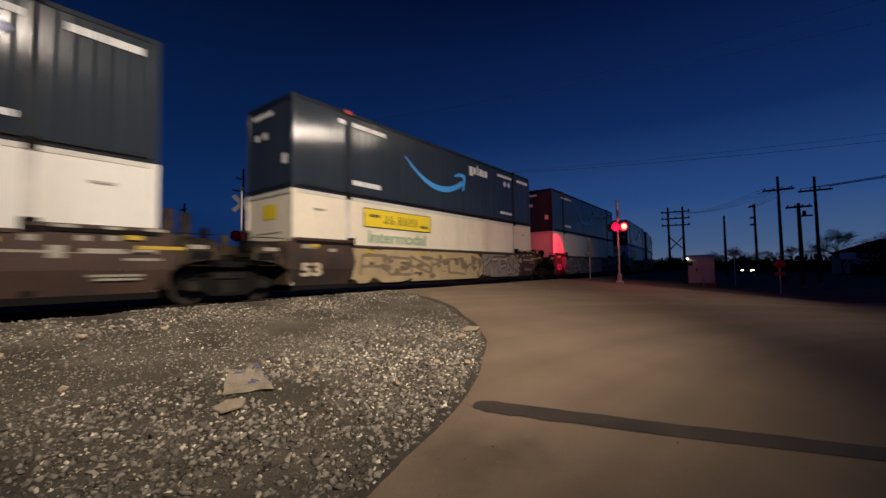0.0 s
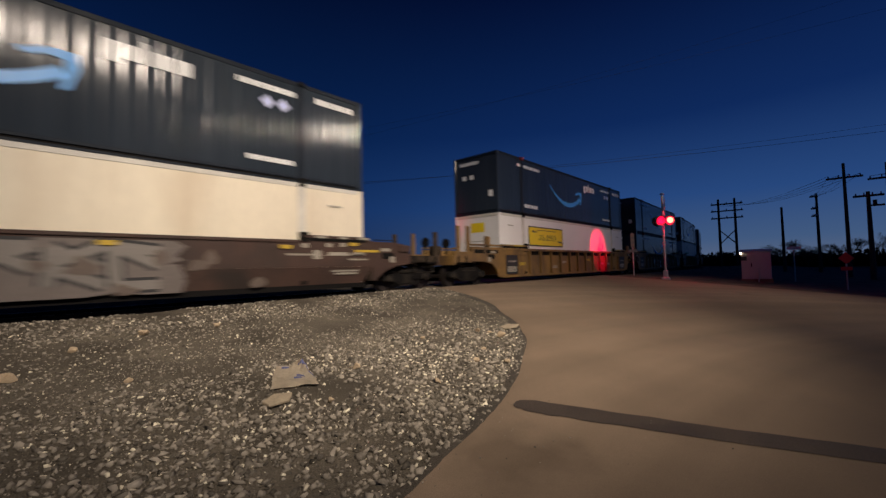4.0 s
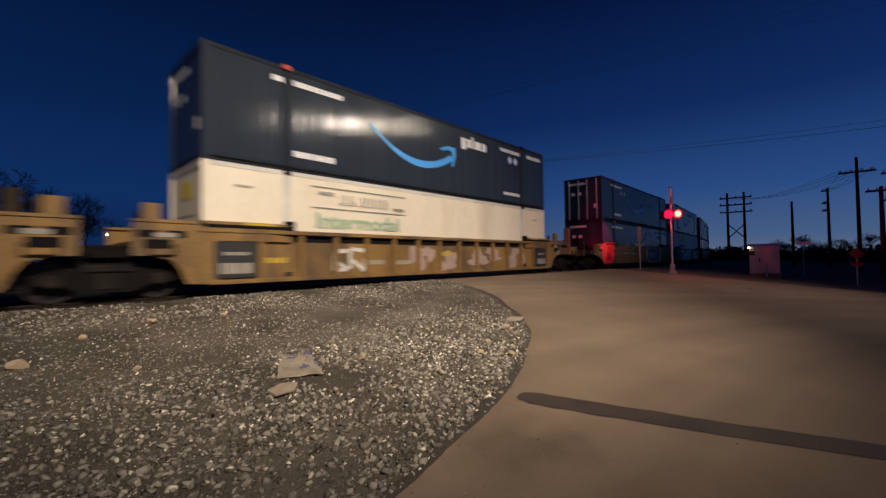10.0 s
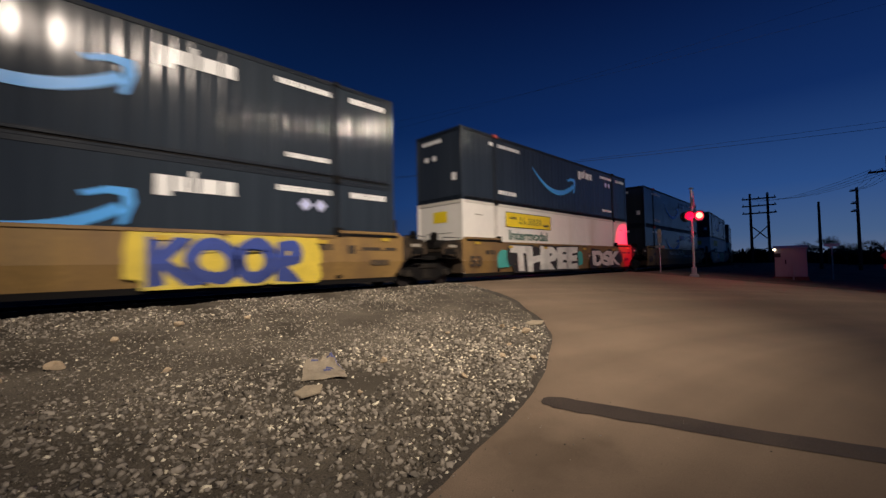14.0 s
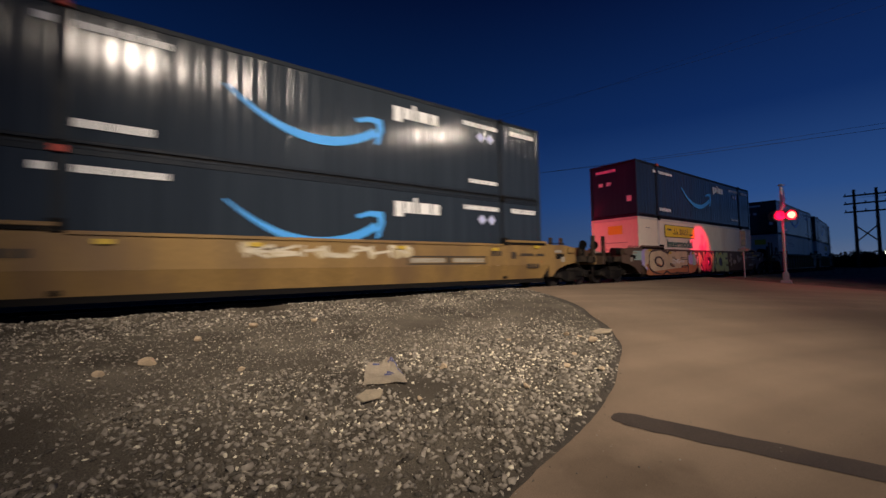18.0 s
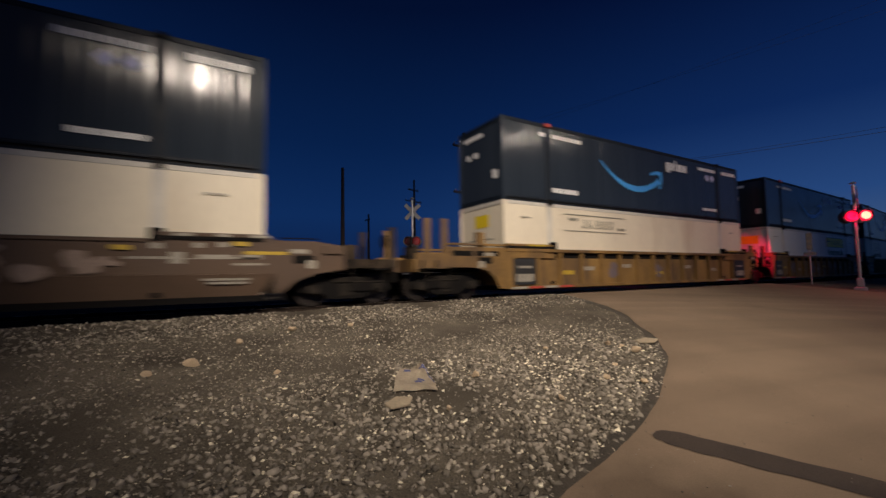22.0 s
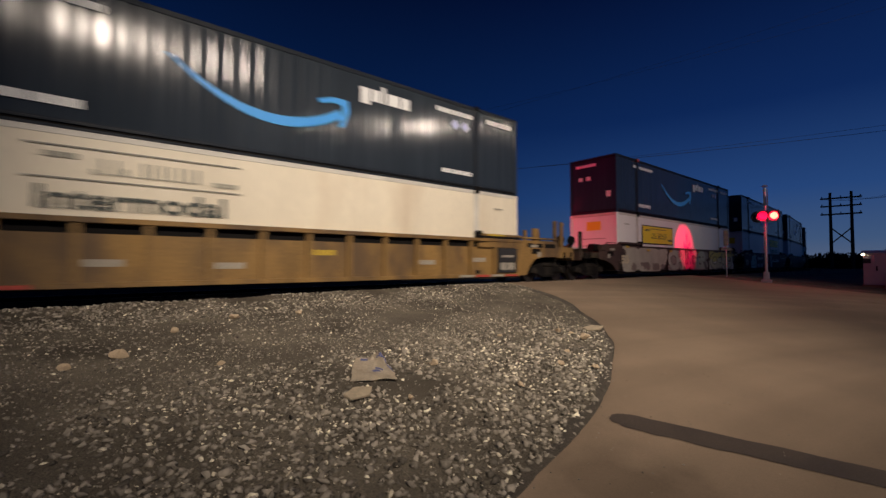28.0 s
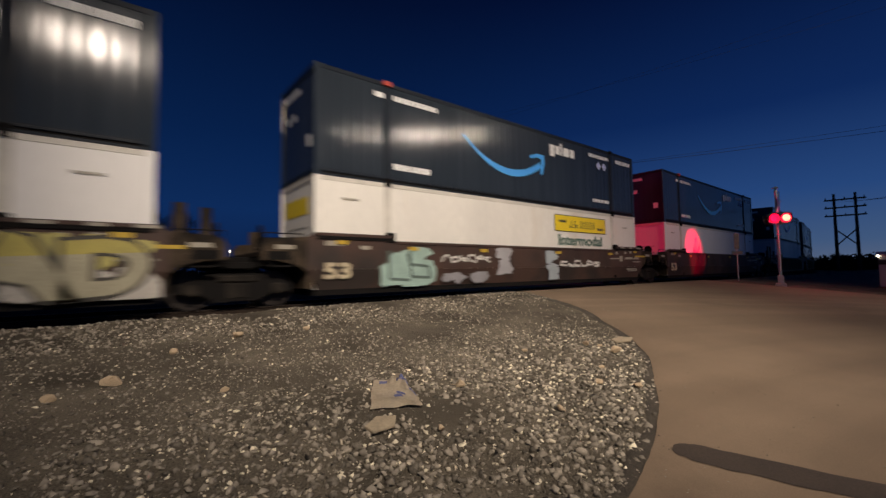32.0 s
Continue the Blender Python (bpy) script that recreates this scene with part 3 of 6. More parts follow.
for k in range(len(EDGE) - 1):
    (xa, ya), (xb, yb) = EDGE[k], EDGE[k + 1]
    if xb < -1.0 or ya > 9.6:
        continue
    side = Vector((-(yb - ya), xb - xa)).normalized()
    wide = 0.13 + 0.10 * noise.noise((xa * 1.7, ya * 1.7, 3)) + 0.25 * clamp((ya - 5.0) / 3, 0, 1)
    row = []
    for j in range(4):
        q = Vector((xa, ya)) + side * (-0.01 + (wide + 0.01) * j / 3)
        row.append(bm.verts.new((q.x, q.y, rough_ground(q.x, q.y) + (0.012 if j < 3 else -0.02))))
    if prev:
        for j in range(3):
            bm.faces.new((prev[j], row[j], row[j + 1], prev[j + 1])).smooth = True
    prev = row
bmesh.ops.recalc_face_normals(bm, faces=bm.faces)
tagged(part("earth_strip", bm, M["earth"]), "dark earth between gravel and concrete", "ground", kind="structure")

# single stones
STONES = [(0.14, 5.93, 0.11), (3.0, 4.05, 0.085), (1.61, 7.4, 0.105), (2.62, 7.4, 0.08), (4.33, 3.24, 0.085), (5.78, 3.84, 0.105), (5.77, 4.32, 0.085), (5.92, 4.18, 0.05), (3.38, 3.05, 0.065), (-0.29, 5.74, 0.075), (2.23, 3.38, 0.05), (4.9, 3.55, 0.055), (4.7, 4.6, 0.055), (1.0, 5.2, 0.055), (4.6, 2.95, 0.07), (0.75, 6.9, 0.08)]
for k, (x, y, r) in enumerate(STONES):
    s = part("stone", rock(40 + k), M["stone"])
    s.matrix_world = Matrix.LocRotScale((x, y, ground_z(x, y) + 0.5 * r), Euler((0, 0, k * 1.7)), (r * 0.95, r * 0.68, r * 0.8))
    tagged(s, "pale tan stone lying on the gravel", "stone", "loose stones")

# the torn cardboard and the flat slab beside it
litter = thing("cardboard_scrap", "torn grey-tan cardboard scrap with blue print on the gravel", "litter", pose(1.92, 4.0, ground_z(1.92, 4.0) + 0.012, 5, 0, -23))
bm = bmesh.new()
cols = []


def card_z(x_, y_, u, v):
    crush = 0.34 * max(0, v - 0.6) * max(0.0, 1 - abs(u - 0.66) / 0.3)
    return 0.02 + 0.018 * noise.noise((x_ * 5, y_ * 5, 2)) + 0.05 * v * (1 - u) + crush * (0.9 + 1.1 * noise.noise((x_ * 17, y_ * 13, 4)))


def card_at(u, v):
    """A point of the sheet: long on one side, its far corner crumpled and torn."""
    deep = float(np.interp(u, (0, 0.45, 0.62, 0.74, 0.86, 1.0), (0.60, 0.63, 0.55, 0.50, 0.34, 0.19))) + 0.02 * math.sin(u * 23) * (u > 0.3)
    x_ = 0.47 * u + 0.09 * v * (1 - u) + 0.006 * math.sin(v * 9)
    y_ = 0.012 * math.sin(u * 11) + deep * v
    return Vector((x_, y_, card_z(x_, y_, u, v)))


for i in range(33):
    cols.append([bm.verts.new(card_at(i / 32, k / 16)) for k in range(17)])
for c0, c1 in zip(cols, cols[1:]):
    for k in range(16):
        bm.faces.new((c0[k], c1[k], c1[k + 1], c0[k + 1]))
bmesh.ops.solidify(bm, geom=bm.faces[:], thickness=0.005)
part("sheet", bm, M["paper"], litter)
for u0, u1, v0, v1 in ((0.60, 0.84, 0.86, 0.97), (0.16, 0.36, 0.80, 0.92), (0.50, 0.68, 0.34, 0.46), (0.58, 0.76, 0.48, 0.58), (0.84, 0.97, 0.80, 0.92)):
    bm = bmesh.new()
    g_ = [[bm.verts.new(card_at(u0 + (u1 - u0) * i / 6 + 0.012 * math.sin(k * 3 + i), v0 + (v1 - v0) * k / 3) + Vector((0, 0, 0.004))) for k in range(4)] for i in range(7)]
    for c0, c1 in zip(g_, g_[1:]):
        for k in range(3):
            bm.faces.new((c0[k], c1[k], c1[k + 1], c0[k + 1]))
    part("print", bm, M["print_blue"], litter, "blue printed patch")
for x, y, turn, sx, sy, seed in ((1.83, 3.67, 0.25, 0.18, 0.105, 78), (6.5, 4.13, -0.3, 0.22, 0.12, 81)):
    rk = random.Random(seed)
    bm = bmesh.new()
    rim = [(sx * rk.uniform(0.82, 1.1) * math.cos(1.2566 * i), sy * rk.uniform(0.8, 1.15) * math.sin(1.2566 * i)) for i in range(5)]
    prism(bm, rim, -0.014, 0.014)
    bmesh.ops.bevel(bm, geom=bm.edges[:], offset=0.006, segments=1, affect="EDGES")
    bmesh.ops.rotate(bm, verts=bm.verts[:], matrix=Matrix.Rotation(radians(90), 3, "X"))
    bmesh.ops.recalc_face_normals(bm, faces=bm.faces)
    slab = part("flat_stone", bm, M["slab"])
    slab.matrix_world = pose(x, y, ground_z(x, y) + 0.045, 8, -3, math.degrees(turn))
    tagged(slab, "flat grey-tan stone slab on the gravel", "stone", "loose stones")

# ---- track ----
RAIL_Z, TRACK_Y, BEND_S, BEND_R, BEND_END = 0.85, 12.01, 25.0, 380.0, 125.0


def along(s):
    """Place and heading of the track's centre line."""
    if s <= BEND_S:
        return Vector((s, TRACK_Y)), 0.0
    a = (min(s, BEND_END) - BEND_S) / BEND_R
    p = Vector((BEND_S + BEND_R * math.sin(a), TRACK_Y + BEND_R * (1 - math.cos(a))))
    if s > BEND_END:
        p += (s - BEND_END) * Vector((math.cos(a), math.sin(a)))
    return p, a


# ballast under and beside the rails, its near black holding the train's shade
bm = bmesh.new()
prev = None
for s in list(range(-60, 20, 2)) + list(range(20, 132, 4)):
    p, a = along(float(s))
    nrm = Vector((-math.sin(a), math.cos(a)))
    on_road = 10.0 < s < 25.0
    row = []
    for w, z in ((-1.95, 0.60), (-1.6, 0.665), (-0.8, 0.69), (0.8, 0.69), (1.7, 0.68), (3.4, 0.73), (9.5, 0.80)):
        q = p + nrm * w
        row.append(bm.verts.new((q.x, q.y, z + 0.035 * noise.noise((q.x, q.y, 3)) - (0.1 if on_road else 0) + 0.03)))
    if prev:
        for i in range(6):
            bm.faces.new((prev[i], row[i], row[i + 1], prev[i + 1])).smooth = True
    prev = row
tagged(part("ballast_bed", bm, M["ballast"]), "near-black ballast under the rails, the train's shade in its colour", "ballast", kind="structure")

track = thing("railway_track", "steel rails on dark timber ties in ballast", "railway track", kind="structure")
for off in (-0.7525, 0.7525):
    bm = bmesh.new()
    prev = None
    for s in list(range(-330, 20, 25)) + list(np.arange(20, 130, 4.0)) + list(range(130, 480, 25)):
        p, a = along(float(s))
        nrm = Vector((-math.sin(a), math.cos(a)))
        ring = []
        for w, z in ((-0.07, -0.17), (-0.07, -0.155), (-0.012, -0.13), (-0.012, -0.045), (-0.036, -0.035), (-0.036, -0.005), (-0.028, 0), (0.028, 0), (0.036, -0.005), (0.036, -0.035), (0.012, -0.045), (0.012, -0.13), (0.07, -0.155), (0.07, -0.17)):
            q = p + nrm * (off + w)
            ring.append(bm.verts.new((q.x, q.y, RAIL_Z + z)))
        if prev:
            for i in range(len(ring)):
                j = (i + 1) % len(ring)
                bm.faces.new((prev[i], prev[j], ring[j], ring[i])).material_index = 1 if i == 6 else 0
        prev = ring
    bmesh.ops.recalc_face_normals(bm, faces=bm.faces)
    part("rail", mesh(bm, "rail", (M["rail_web"], M["rail"])), None, track)
tie_me = mesh(boxes((-0.115, 0.115, -1.3, 1.3, -0.34, -0.172), bevel=0.012), "tie", M["tie"])
for k in range(110):
    s = -22 + 0.52 * k
    p, a = along(s)
    if 10.3 < s < 24.3:
        continue
    t_ = part("tie", tie_me, None, track)
    t_.matrix_world = pose(p.x, p.y, RAIL_Z + 0.01 * (k % 3 == 0), 0, 0, math.degrees(a) + (k * 37 % 7 - 3) * 0.3)

# crossing panels level with the rails
crossing = thing("crossing_surface", "grey concrete panels of a level crossing between the rails", "level crossing", kind="structure")
for k in range(6):
    for y0, y1 in ((10.46, 11.17), (11.36, 12.66), (12.85, 14.3)):
        part("panel", boxes((10.25 + 2.35 * k, 12.58 + 2.35 * k, y0, y1, 0.6, RAIL_Z - 0.01), bevel=0.01), M["concrete"], crossing)

# ---- containers ----
HALF = 8.075
CW = 1.30


def flutes(x0, x1, y, z0, z1, pitch, deep, sign, flat=0.14, lean=0.0, seed=0):
    """A fluted wall panel in the x-z plane at y: flat strips, each a trifle askew, and grooves that sink inwards."""
    bm = bmesh.new()
    rnd = random.Random(seed)
    n = max(1, round((x1 - x0) / pitch))
    w = (x1 - x0) / n
    prof = []
    for k in range(n):
        a = x0 + k * w
        fw = flat * rnd.uniform(0.8, 1.1) if lean else flat
        tip = math.tan(radians(rnd.gauss(0, lean))) * fw * w * 0.5 if lean else 0.0
        prof += [(a, max(0.0, tip)), (a + fw * w, max(0.0, -tip))]
        prof += [(a + w * (fw + (1 - fw) * i / 8), deep * 0.5 * (1 - math.cos(2 * math.pi * i / 8))) for i in range(1, 8)]
    prof.append((x1, 0))
    lo = [bm.verts.new((x, y - sign * d, z0)) for x, d in prof]
    hi = [bm.verts.new((x, y - sign * d, z1)) for x, d in prof]
    for i in range(len(prof) - 1):
        q = (lo[i], lo[i + 1], hi[i + 1], hi[i])
        bm.faces.new(q if sign < 0 else q[::-1]).smooth = i % 9 != 0
    return bm


def stepped_rail():
    """The bottom side rail: two ribs with a deep groove between them."""
    bm = bmesh.new()
    prof = [(-CW - 0.004, 0.0), (-CW - 0.004, 0.055), (-CW + 0.035, 0.062), (-CW + 0.035, 0.105), (-CW - 0.002, 0.112), (-CW - 0.002, 0.15), (-CW + 0.012, 0.158), (-CW + 0.012, 0.19), (-CW + 0.09, 0.19), (-CW + 0.09, 0.0)]
    a = [bm.verts.new((-HALF, y, z)) for y, z in prof]
    b = [bm.verts.new((HALF, y, z)) for y, z in prof]
    bm.faces.new(a)
    bm.faces.new(b[::-1])
    for i in range(len(prof)):
        j = (i + 1) % len(prof)
        bm.faces.new((a[i], b[i], b[j], a[j]))
    bmesh.ops.recalc_face_normals(bm, faces=bm.faces)
    return bm


def smile_mesh():
    """The curved arrow as a flat shape, tapering from its tail, with a hooked head."""
    bm = bmesh.new()
    prev = None
    for k in range(33):
        f = k / 32
        x = 3.95 * f
        z = 0.95 - 3.3 * f + 2.86 * f * f
        w = 0.05 + 0.20 * math.sin(min(1, f * 1.25) * math.pi * 0.62) ** 1.2
        dz = (-3.3 + 5.72 * f) / 3.95
        nx, nz = -dz / math.hypot(1, dz), 1 / math.hypot(1, dz)
        row = [bm.verts.new((x + nx * w * s, 0, z + nz * w * s)) for s in (-0.5, 0.5)]
        if prev:
            bm.faces.new((prev[0], row[0], row[1], prev[1]))
        prev = row
    head = [(3.30, 0.78), (3.75, 0.93), (4.16, 0.92), (4.20, 0.62), (4.05, 0.18), (3.90, 0.12), (4.0, 0.5), (3.98, 0.74), (3.74, 0.78), (3.36, 0.68)]
    vs = [bm.verts.new((x, -0.0015, z)) for x, z in head]
    bm.faces.new(vs)
    return mesh(bm, "curved_arrow", M["logo_blue"])


def bars_mesh(name, spans, material):
    bm = bmesh.new()
    for x0, x1, z0, z1 in spans:
        bm.faces.new([bm.verts.new(p) for p in ((x0, 0, z0), (x1, 0, z0), (x1, 0, z1), (x0, 0, z1))])
    return mesh(bm, name, material)


def comb(name, spans, material):
    """Bars side by side joined by a hairline along their feet: one flat piece."""
    bm = bmesh.new()
    foot = max(z0 for _, _, z0, _ in spans)
    prev = None
    for x0, x1, z0, z1 in spans:
        a, b = [[bm.verts.new((x, 0, z)) for z in sorted({z0, foot, foot + 0.012, z1})] for x in (x0, x1)]
        zs = sorted({z0, foot, foot + 0.012, z1})
        for i in range(len(zs) - 1):
            bm.faces.new((a[i], b[i], b[i + 1], a[i + 1]))
        k = zs.index(foot)
        if prev:
            bm.faces.new((prev[0], a[k], a[k + 1], prev[1]))
        prev = (b[k], b[k + 1])
    return mesh(bm, name, material)


def row_of_bars(width, high, n, seed):
    rnd = random.Random(seed)
    ws = [0.5 + rnd.random() for _ in range(n)]
    k = width / (sum(ws) + 0.22 * (n - 1))
    out, x = [], 0.0
    for w in ws:
        out.append((x, x + w * k, 0, high))
        x += (w + 0.22) * k
    return out


SMILE = smile_mesh()
# the word mark as plain blocks
WORD = comb("word_blocks", [(0, 0.3, -0.12, 0.34), (0.36, 0.62, 0, 0.34), (0.68, 0.8, 0, 0.48), (0.88, 1.3, 0, 0.34), (1.36, 1.66, 0, 0.34)], M["logo_white"])
DIAMOND = bpy.data.meshes.new("diamond")
DIAMOND.from_pydata([(-0.19, 0, 0), (0, 0, -0.19), (0.19, 0, 0), (0, 0, 0.19)], [], [(0, 1, 2, 3)])
DIAMOND.materials.append(M["lilac"])
BARS_A = comb("small_lettering", row_of_bars(1.6, 0.15, 9, 1), M["logo_white"])
BARS_B = comb("small_lettering", row_of_bars(1.3, 0.17, 7, 2), M["logo_white"])
BARS_C = comb("small_lettering", row_of_bars(1.3, 0.13, 6, 3), M["logo_white"])
TAG = bars_mesh("small_lettering", [(0, 0.3, 0, 0.15)], M["logo_white"])
END_BARS = [bars_mesh("end_lettering", [b_], M["logo_white"]) for b_ in ((0.35, 1.5, 2.45, 2.6), (0.5, 0.75, 1.75, 1.95), (0.95, 1.2, 1.75, 1.95), (2.05, 2.3, 0.8, 1.1))]
CAST = mesh(boxes((-0.09, 0.09, -0.085, 0.085, -0.06, 0.06), bevel=0.012), "corner_casting", M["steel"])
CAST_RED = mesh(boxes((-0.12, 0.12, -0.085, 0.085, -0.08, 0.06), bevel=0.012), "corner_casting", M["red_paint"])
BRIGHT_ROD = mesh(tubes(((0, 0, 0.1), (0, 0, 2.78), 0.04)), "lock_rod", M["galv"])
INTERMODAL = {k: fit_width(writing("Intermodal", 0.5, M[k], "intermodal", 0.012), 3.15, 0.44) for k in ("logo_black", "logo_green", "logo_teal")}
FRAME_ME = {}
MARK = [(0.95, 1.02, 0.14, 0.24), (1.08, 1.14, 0.14, 0.46), (1.30, 1.36, 0.14, 0.46), (1.42, 1.5, 0.16, 0.3), (1.75, 1.81, 0.14, 0.46), (1.90, 1.96, 0.14, 0.46), (2.08, 2.13, 0.14, 0.46), (2.20, 2.25, 0.14, 0.46), (2.38, 2.43, 0.14, 0.46), (2.52, 2.57, 0.14, 0.46), (2.70, 2.77, 0.14, 0.46)]
SIGN_MARK, SIGN_MARK_G = comb("sign_mark", MARK, M["logo_black"]), comb("sign_mark", MARK, M["logo_grey"])
SIGN_NOTE, SIGN_NOTE_G = comb("sign_note", row_of_bars(0.48, 0.1, 3, 5), M["logo_black"]), comb("sign_note", row_of_bars(0.48, 0.1, 3, 5), M["logo_grey"])
SIGN_RULE = bars_mesh("sign_rule", [(0, 2.0, 0, 0.03)], M["logo_black"])
SIGN_LINE = bars_mesh("sign_rule", [(0, 3.6, 0, 0.03)], M["logo_grey"])
SMALL_G = comb("small_lettering", row_of_bars(0.45, 0.05, 4, 6), M["stencil"])
END_WIDE = bars_mesh("end_panel", [(0.35, 2.1, 1.95, 2.42)], M["logo_yellow"])
END_YELLOW = bars_mesh("end_panel", [(0.95, 1.75, 2.05, 2.5)], M["logo_yellow"])


def container(colour, style, seed, bright=False, lift=0.0):
    """A 53-foot container, its floor at z = 0, with lift posts 2.15 m from either end."""
    dark = colour == "navy"
    body_m, trim_m = M[colour], M["navy_trim" if dark else "trim_white"]
    if dark:
        label = "dark navy 53-foot container with blue arrow, on a well car"
    else:
        tone = {"white": "white", "cream": "aged cream", "cold": "clean white"}[colour]
        what = {"plain": "with unmarked sides", "panel": "with black-edged yellow panel", "outline": "with faded outlined sign", "both": "with yellow sign and lettering", "outline_both": "with faded sign and lettering", "late": "with yellow end sign"}[style]
        label = f"{tone} 53-foot container {what} in well car"
    c = thing("shipping_container", label, "container", group="train containers")
    H_ = 2.9
    smooth = seed not in (2, 6, 7, 8, 9, 10, 11, 12)
    variant = seed % 3 if dark else 0
    key = (colour, smooth, variant)
    if key not in FRAME_ME:
        if dark:
            pitch, deep, flat, lean = (0.30, 0.0075, 0.45, 2.2) if smooth else (0.34, 0.012, 0.55, 2.8)
        else:
            pitch, deep, flat, lean = (0.46, 0.002, 0.48, 0.0) if smooth else (0.27, 0.005, 0.14, 0.0)
        FRAME_ME[key] = {
            "near": mesh(flutes(-HALF + 0.1, HALF - 0.1, -CW + 0.012, 0.17, H_ - 0.11, pitch, deep, -1, flat, lean, 11 + variant), "side_panel", body_m),
            "far": mesh(flutes(-HALF + 0.1, HALF - 0.1, CW - 0.012, 0.17, H_ - 0.11, 0.6, 0.02, 1), "side_panel", body_m),
            "top": mesh(boxes((-HALF, HALF, -CW, -CW + 0.07, H_ - 0.12, H_), bevel=0.008), "top_rail", trim_m),
            "bottom": mesh(stepped_rail(), "bottom_rail", trim_m),
            "roof": mesh(boxes((-HALF + 0.02, HALF - 0.02, -CW + 0.03, CW - 0.03, H_ - 0.06, H_ - 0.015)), "roof", body_m),
            "floor": mesh(boxes((-HALF + 0.02, HALF - 0.02, -CW + 0.03, CW - 0.03, 0.04, 0.12)), "floor", M["steel"]),
            "post": mesh(boxes((-0.11, 0.11, -CW - 0.012, -CW + 0.06, 0.0, H_ + 0.012), bevel=0.01), "lift_post", trim_m),
            "corner": mesh(boxes((-0.09, 0.09, -CW - 0.006, -CW + 0.1, 0.0, H_ + 0.004), bevel=0.012), "corner_post", body_m),
            "front": mesh(boxes((-0.03, 0.03, -CW + 0.1, CW - 0.1, 0.16, H_ - 0.14), bevel=0.012), "front_wall", body_m),
            "door": mesh(boxes((-0.03, 0.03, -CW + 0.1, -0.015, 0.16, H_ - 0.14), bevel=0.012), "door", body_m),
            "door2": mesh(boxes((-0.03, 0.03, 0.015, CW - 0.1, 0.16, H_ - 0.14), bevel=0.012), "door", body_m),
            "sill": mesh(boxes((-0.06, 0.06, -CW + 0.1, CW - 0.1, 0.0, 0.14), bevel=0.012), "end_sill", trim_m),
            "rod": mesh(tubes(((0, 0, 0.1), (0, 0, 2.78), 0.024)), "lock_rod", trim_m),
            "hinge": mesh(boxes((-0.012, 0.012, -0.11, 0.0, -0.05, 0.05)), "hinge", M["steel"]),
        }
    f = FRAME_ME[key]
    for k in ("near", "far", "roof", "floor"):
        part(f[k].name.split(".")[0], f[k], None, c)
    for turn in (0, 180):
        part("top_rail", f["top"], None, c).matrix_basis = pose(0, 0, 0, 0, 0, turn)
        part("bottom_rail", f["bottom"], None, c).matrix_basis = pose(0, 0, 0, 0, 0, turn)
        for x in (-HALF + 2.12, HALF - 2.12):
            p_ = part("lift_post", f["post"], None, c)
            p_.matrix_basis = pose(x, 0, 0, 0, 0, turn)
            for z in (0.07, H_ - 0.04) if turn == 0 else ():
                q = part("corner_casting", CAST_RED if (dark and z > 1 and x < 0) else CAST, None, p_)
                q.location = (0, -CW - 0.004, z)
        for x in (-HALF + 0.09, HALF - 0.09):
            part("corner_post", f["corner"], None, c).matrix_basis = pose(x, 0, 0, 0, 0, turn)
    for x, s in ((-HALF + 0.07, -1), (HALF - 0.07, 1)):
        if s < 0 and not bright:
            part("front_wall", f["front"], None, c).location.x = x
        else:
            for k in ("door", "door2"):
                d = part("door", f[k], None, c)
                d.location.x = x
                for y in (0.3, 0.95):
                    r = part("lock_rod", BRIGHT_ROD if bright else f["rod"], None, d)
                    r.location = (s * 0.055, y if k == "door2" else -y, 0)
        for z in (0, 2.76):
            part("end_sill", f["sill"], None, c).location = (x, 0, z)
    y = -CW - 0.006

    def put(me, x, z, name, dy=0.0):
        o = part(name, me, None, c)
        o.location = (-HALF + x, y - 0.010 - dy, z)
        return o

    if dark:
        put(SMILE, 5.0, 1.02 + lift, "curved_arrow")
        put(WORD, 9.55, 2.13, "word_mark")
        put(BARS_A, 2.32, 2.42, "lettering")
        put(BARS_B, 2.32, 0.42, "lettering")
        put(BARS_A, 12.25, 2.42, "lettering")
        put(BARS_C, 12.5, 0.45, "lettering")
        put(BARS_B, 14.5, 2.42, "lettering")
        put(TAG, 1.72, 2.42, "lettering")
        for dx in ((3.72, 4.41) if seed == 6 else (13.05, 13.5)):
            put(DIAMOND, dx, 2.10, "diamond_mark")
    else:
        x0 = 9.75 if style == "late" else 2.82
        if style in ("both", "late"):
            put(bars_mesh("sign_border", [(0, 3.72, 0, 0.68)], M["logo_black"]), x0 - 0.03, 1.93, "sign_border")
            put(bars_mesh("sign_panel", [(0, 3.66, 0, 0.62)], M["logo_yellow"]), x0, 1.96, "sign_panel", 0.003)
            put(SIGN_MARK, x0, 1.96, "sign_mark", 0.006)
            put(SIGN_NOTE, x0 + 0.25, 2.30, "sign_note", 0.006)
            put(SIGN_NOTE, x0 + 3.0, 2.08, "sign_note", 0.006)
            put(INTERMODAL["logo_green" if seed == 8 else "logo_teal"], x0 + 0.2, 1.38, "lettering")
        elif style == "panel":
            put(bars_mesh("sign_border", [(0, 3.78, 0, 1.02)], M["logo_black"]), 2.6, 1.40, "sign_border")
            put(bars_mesh("sign_panel", [(0, 3.66, 0, 0.90)], M["logo_yellow"]), 2.66, 1.46, "sign_panel", 0.003)
            put(SIGN_MARK, 2.72, 1.57, "sign_mark", 0.006)
            put(SIGN_NOTE, 2.95, 2.10, "sign_note", 0.006)
            put(SIGN_NOTE, 5.75, 1.62, "sign_note", 0.006)
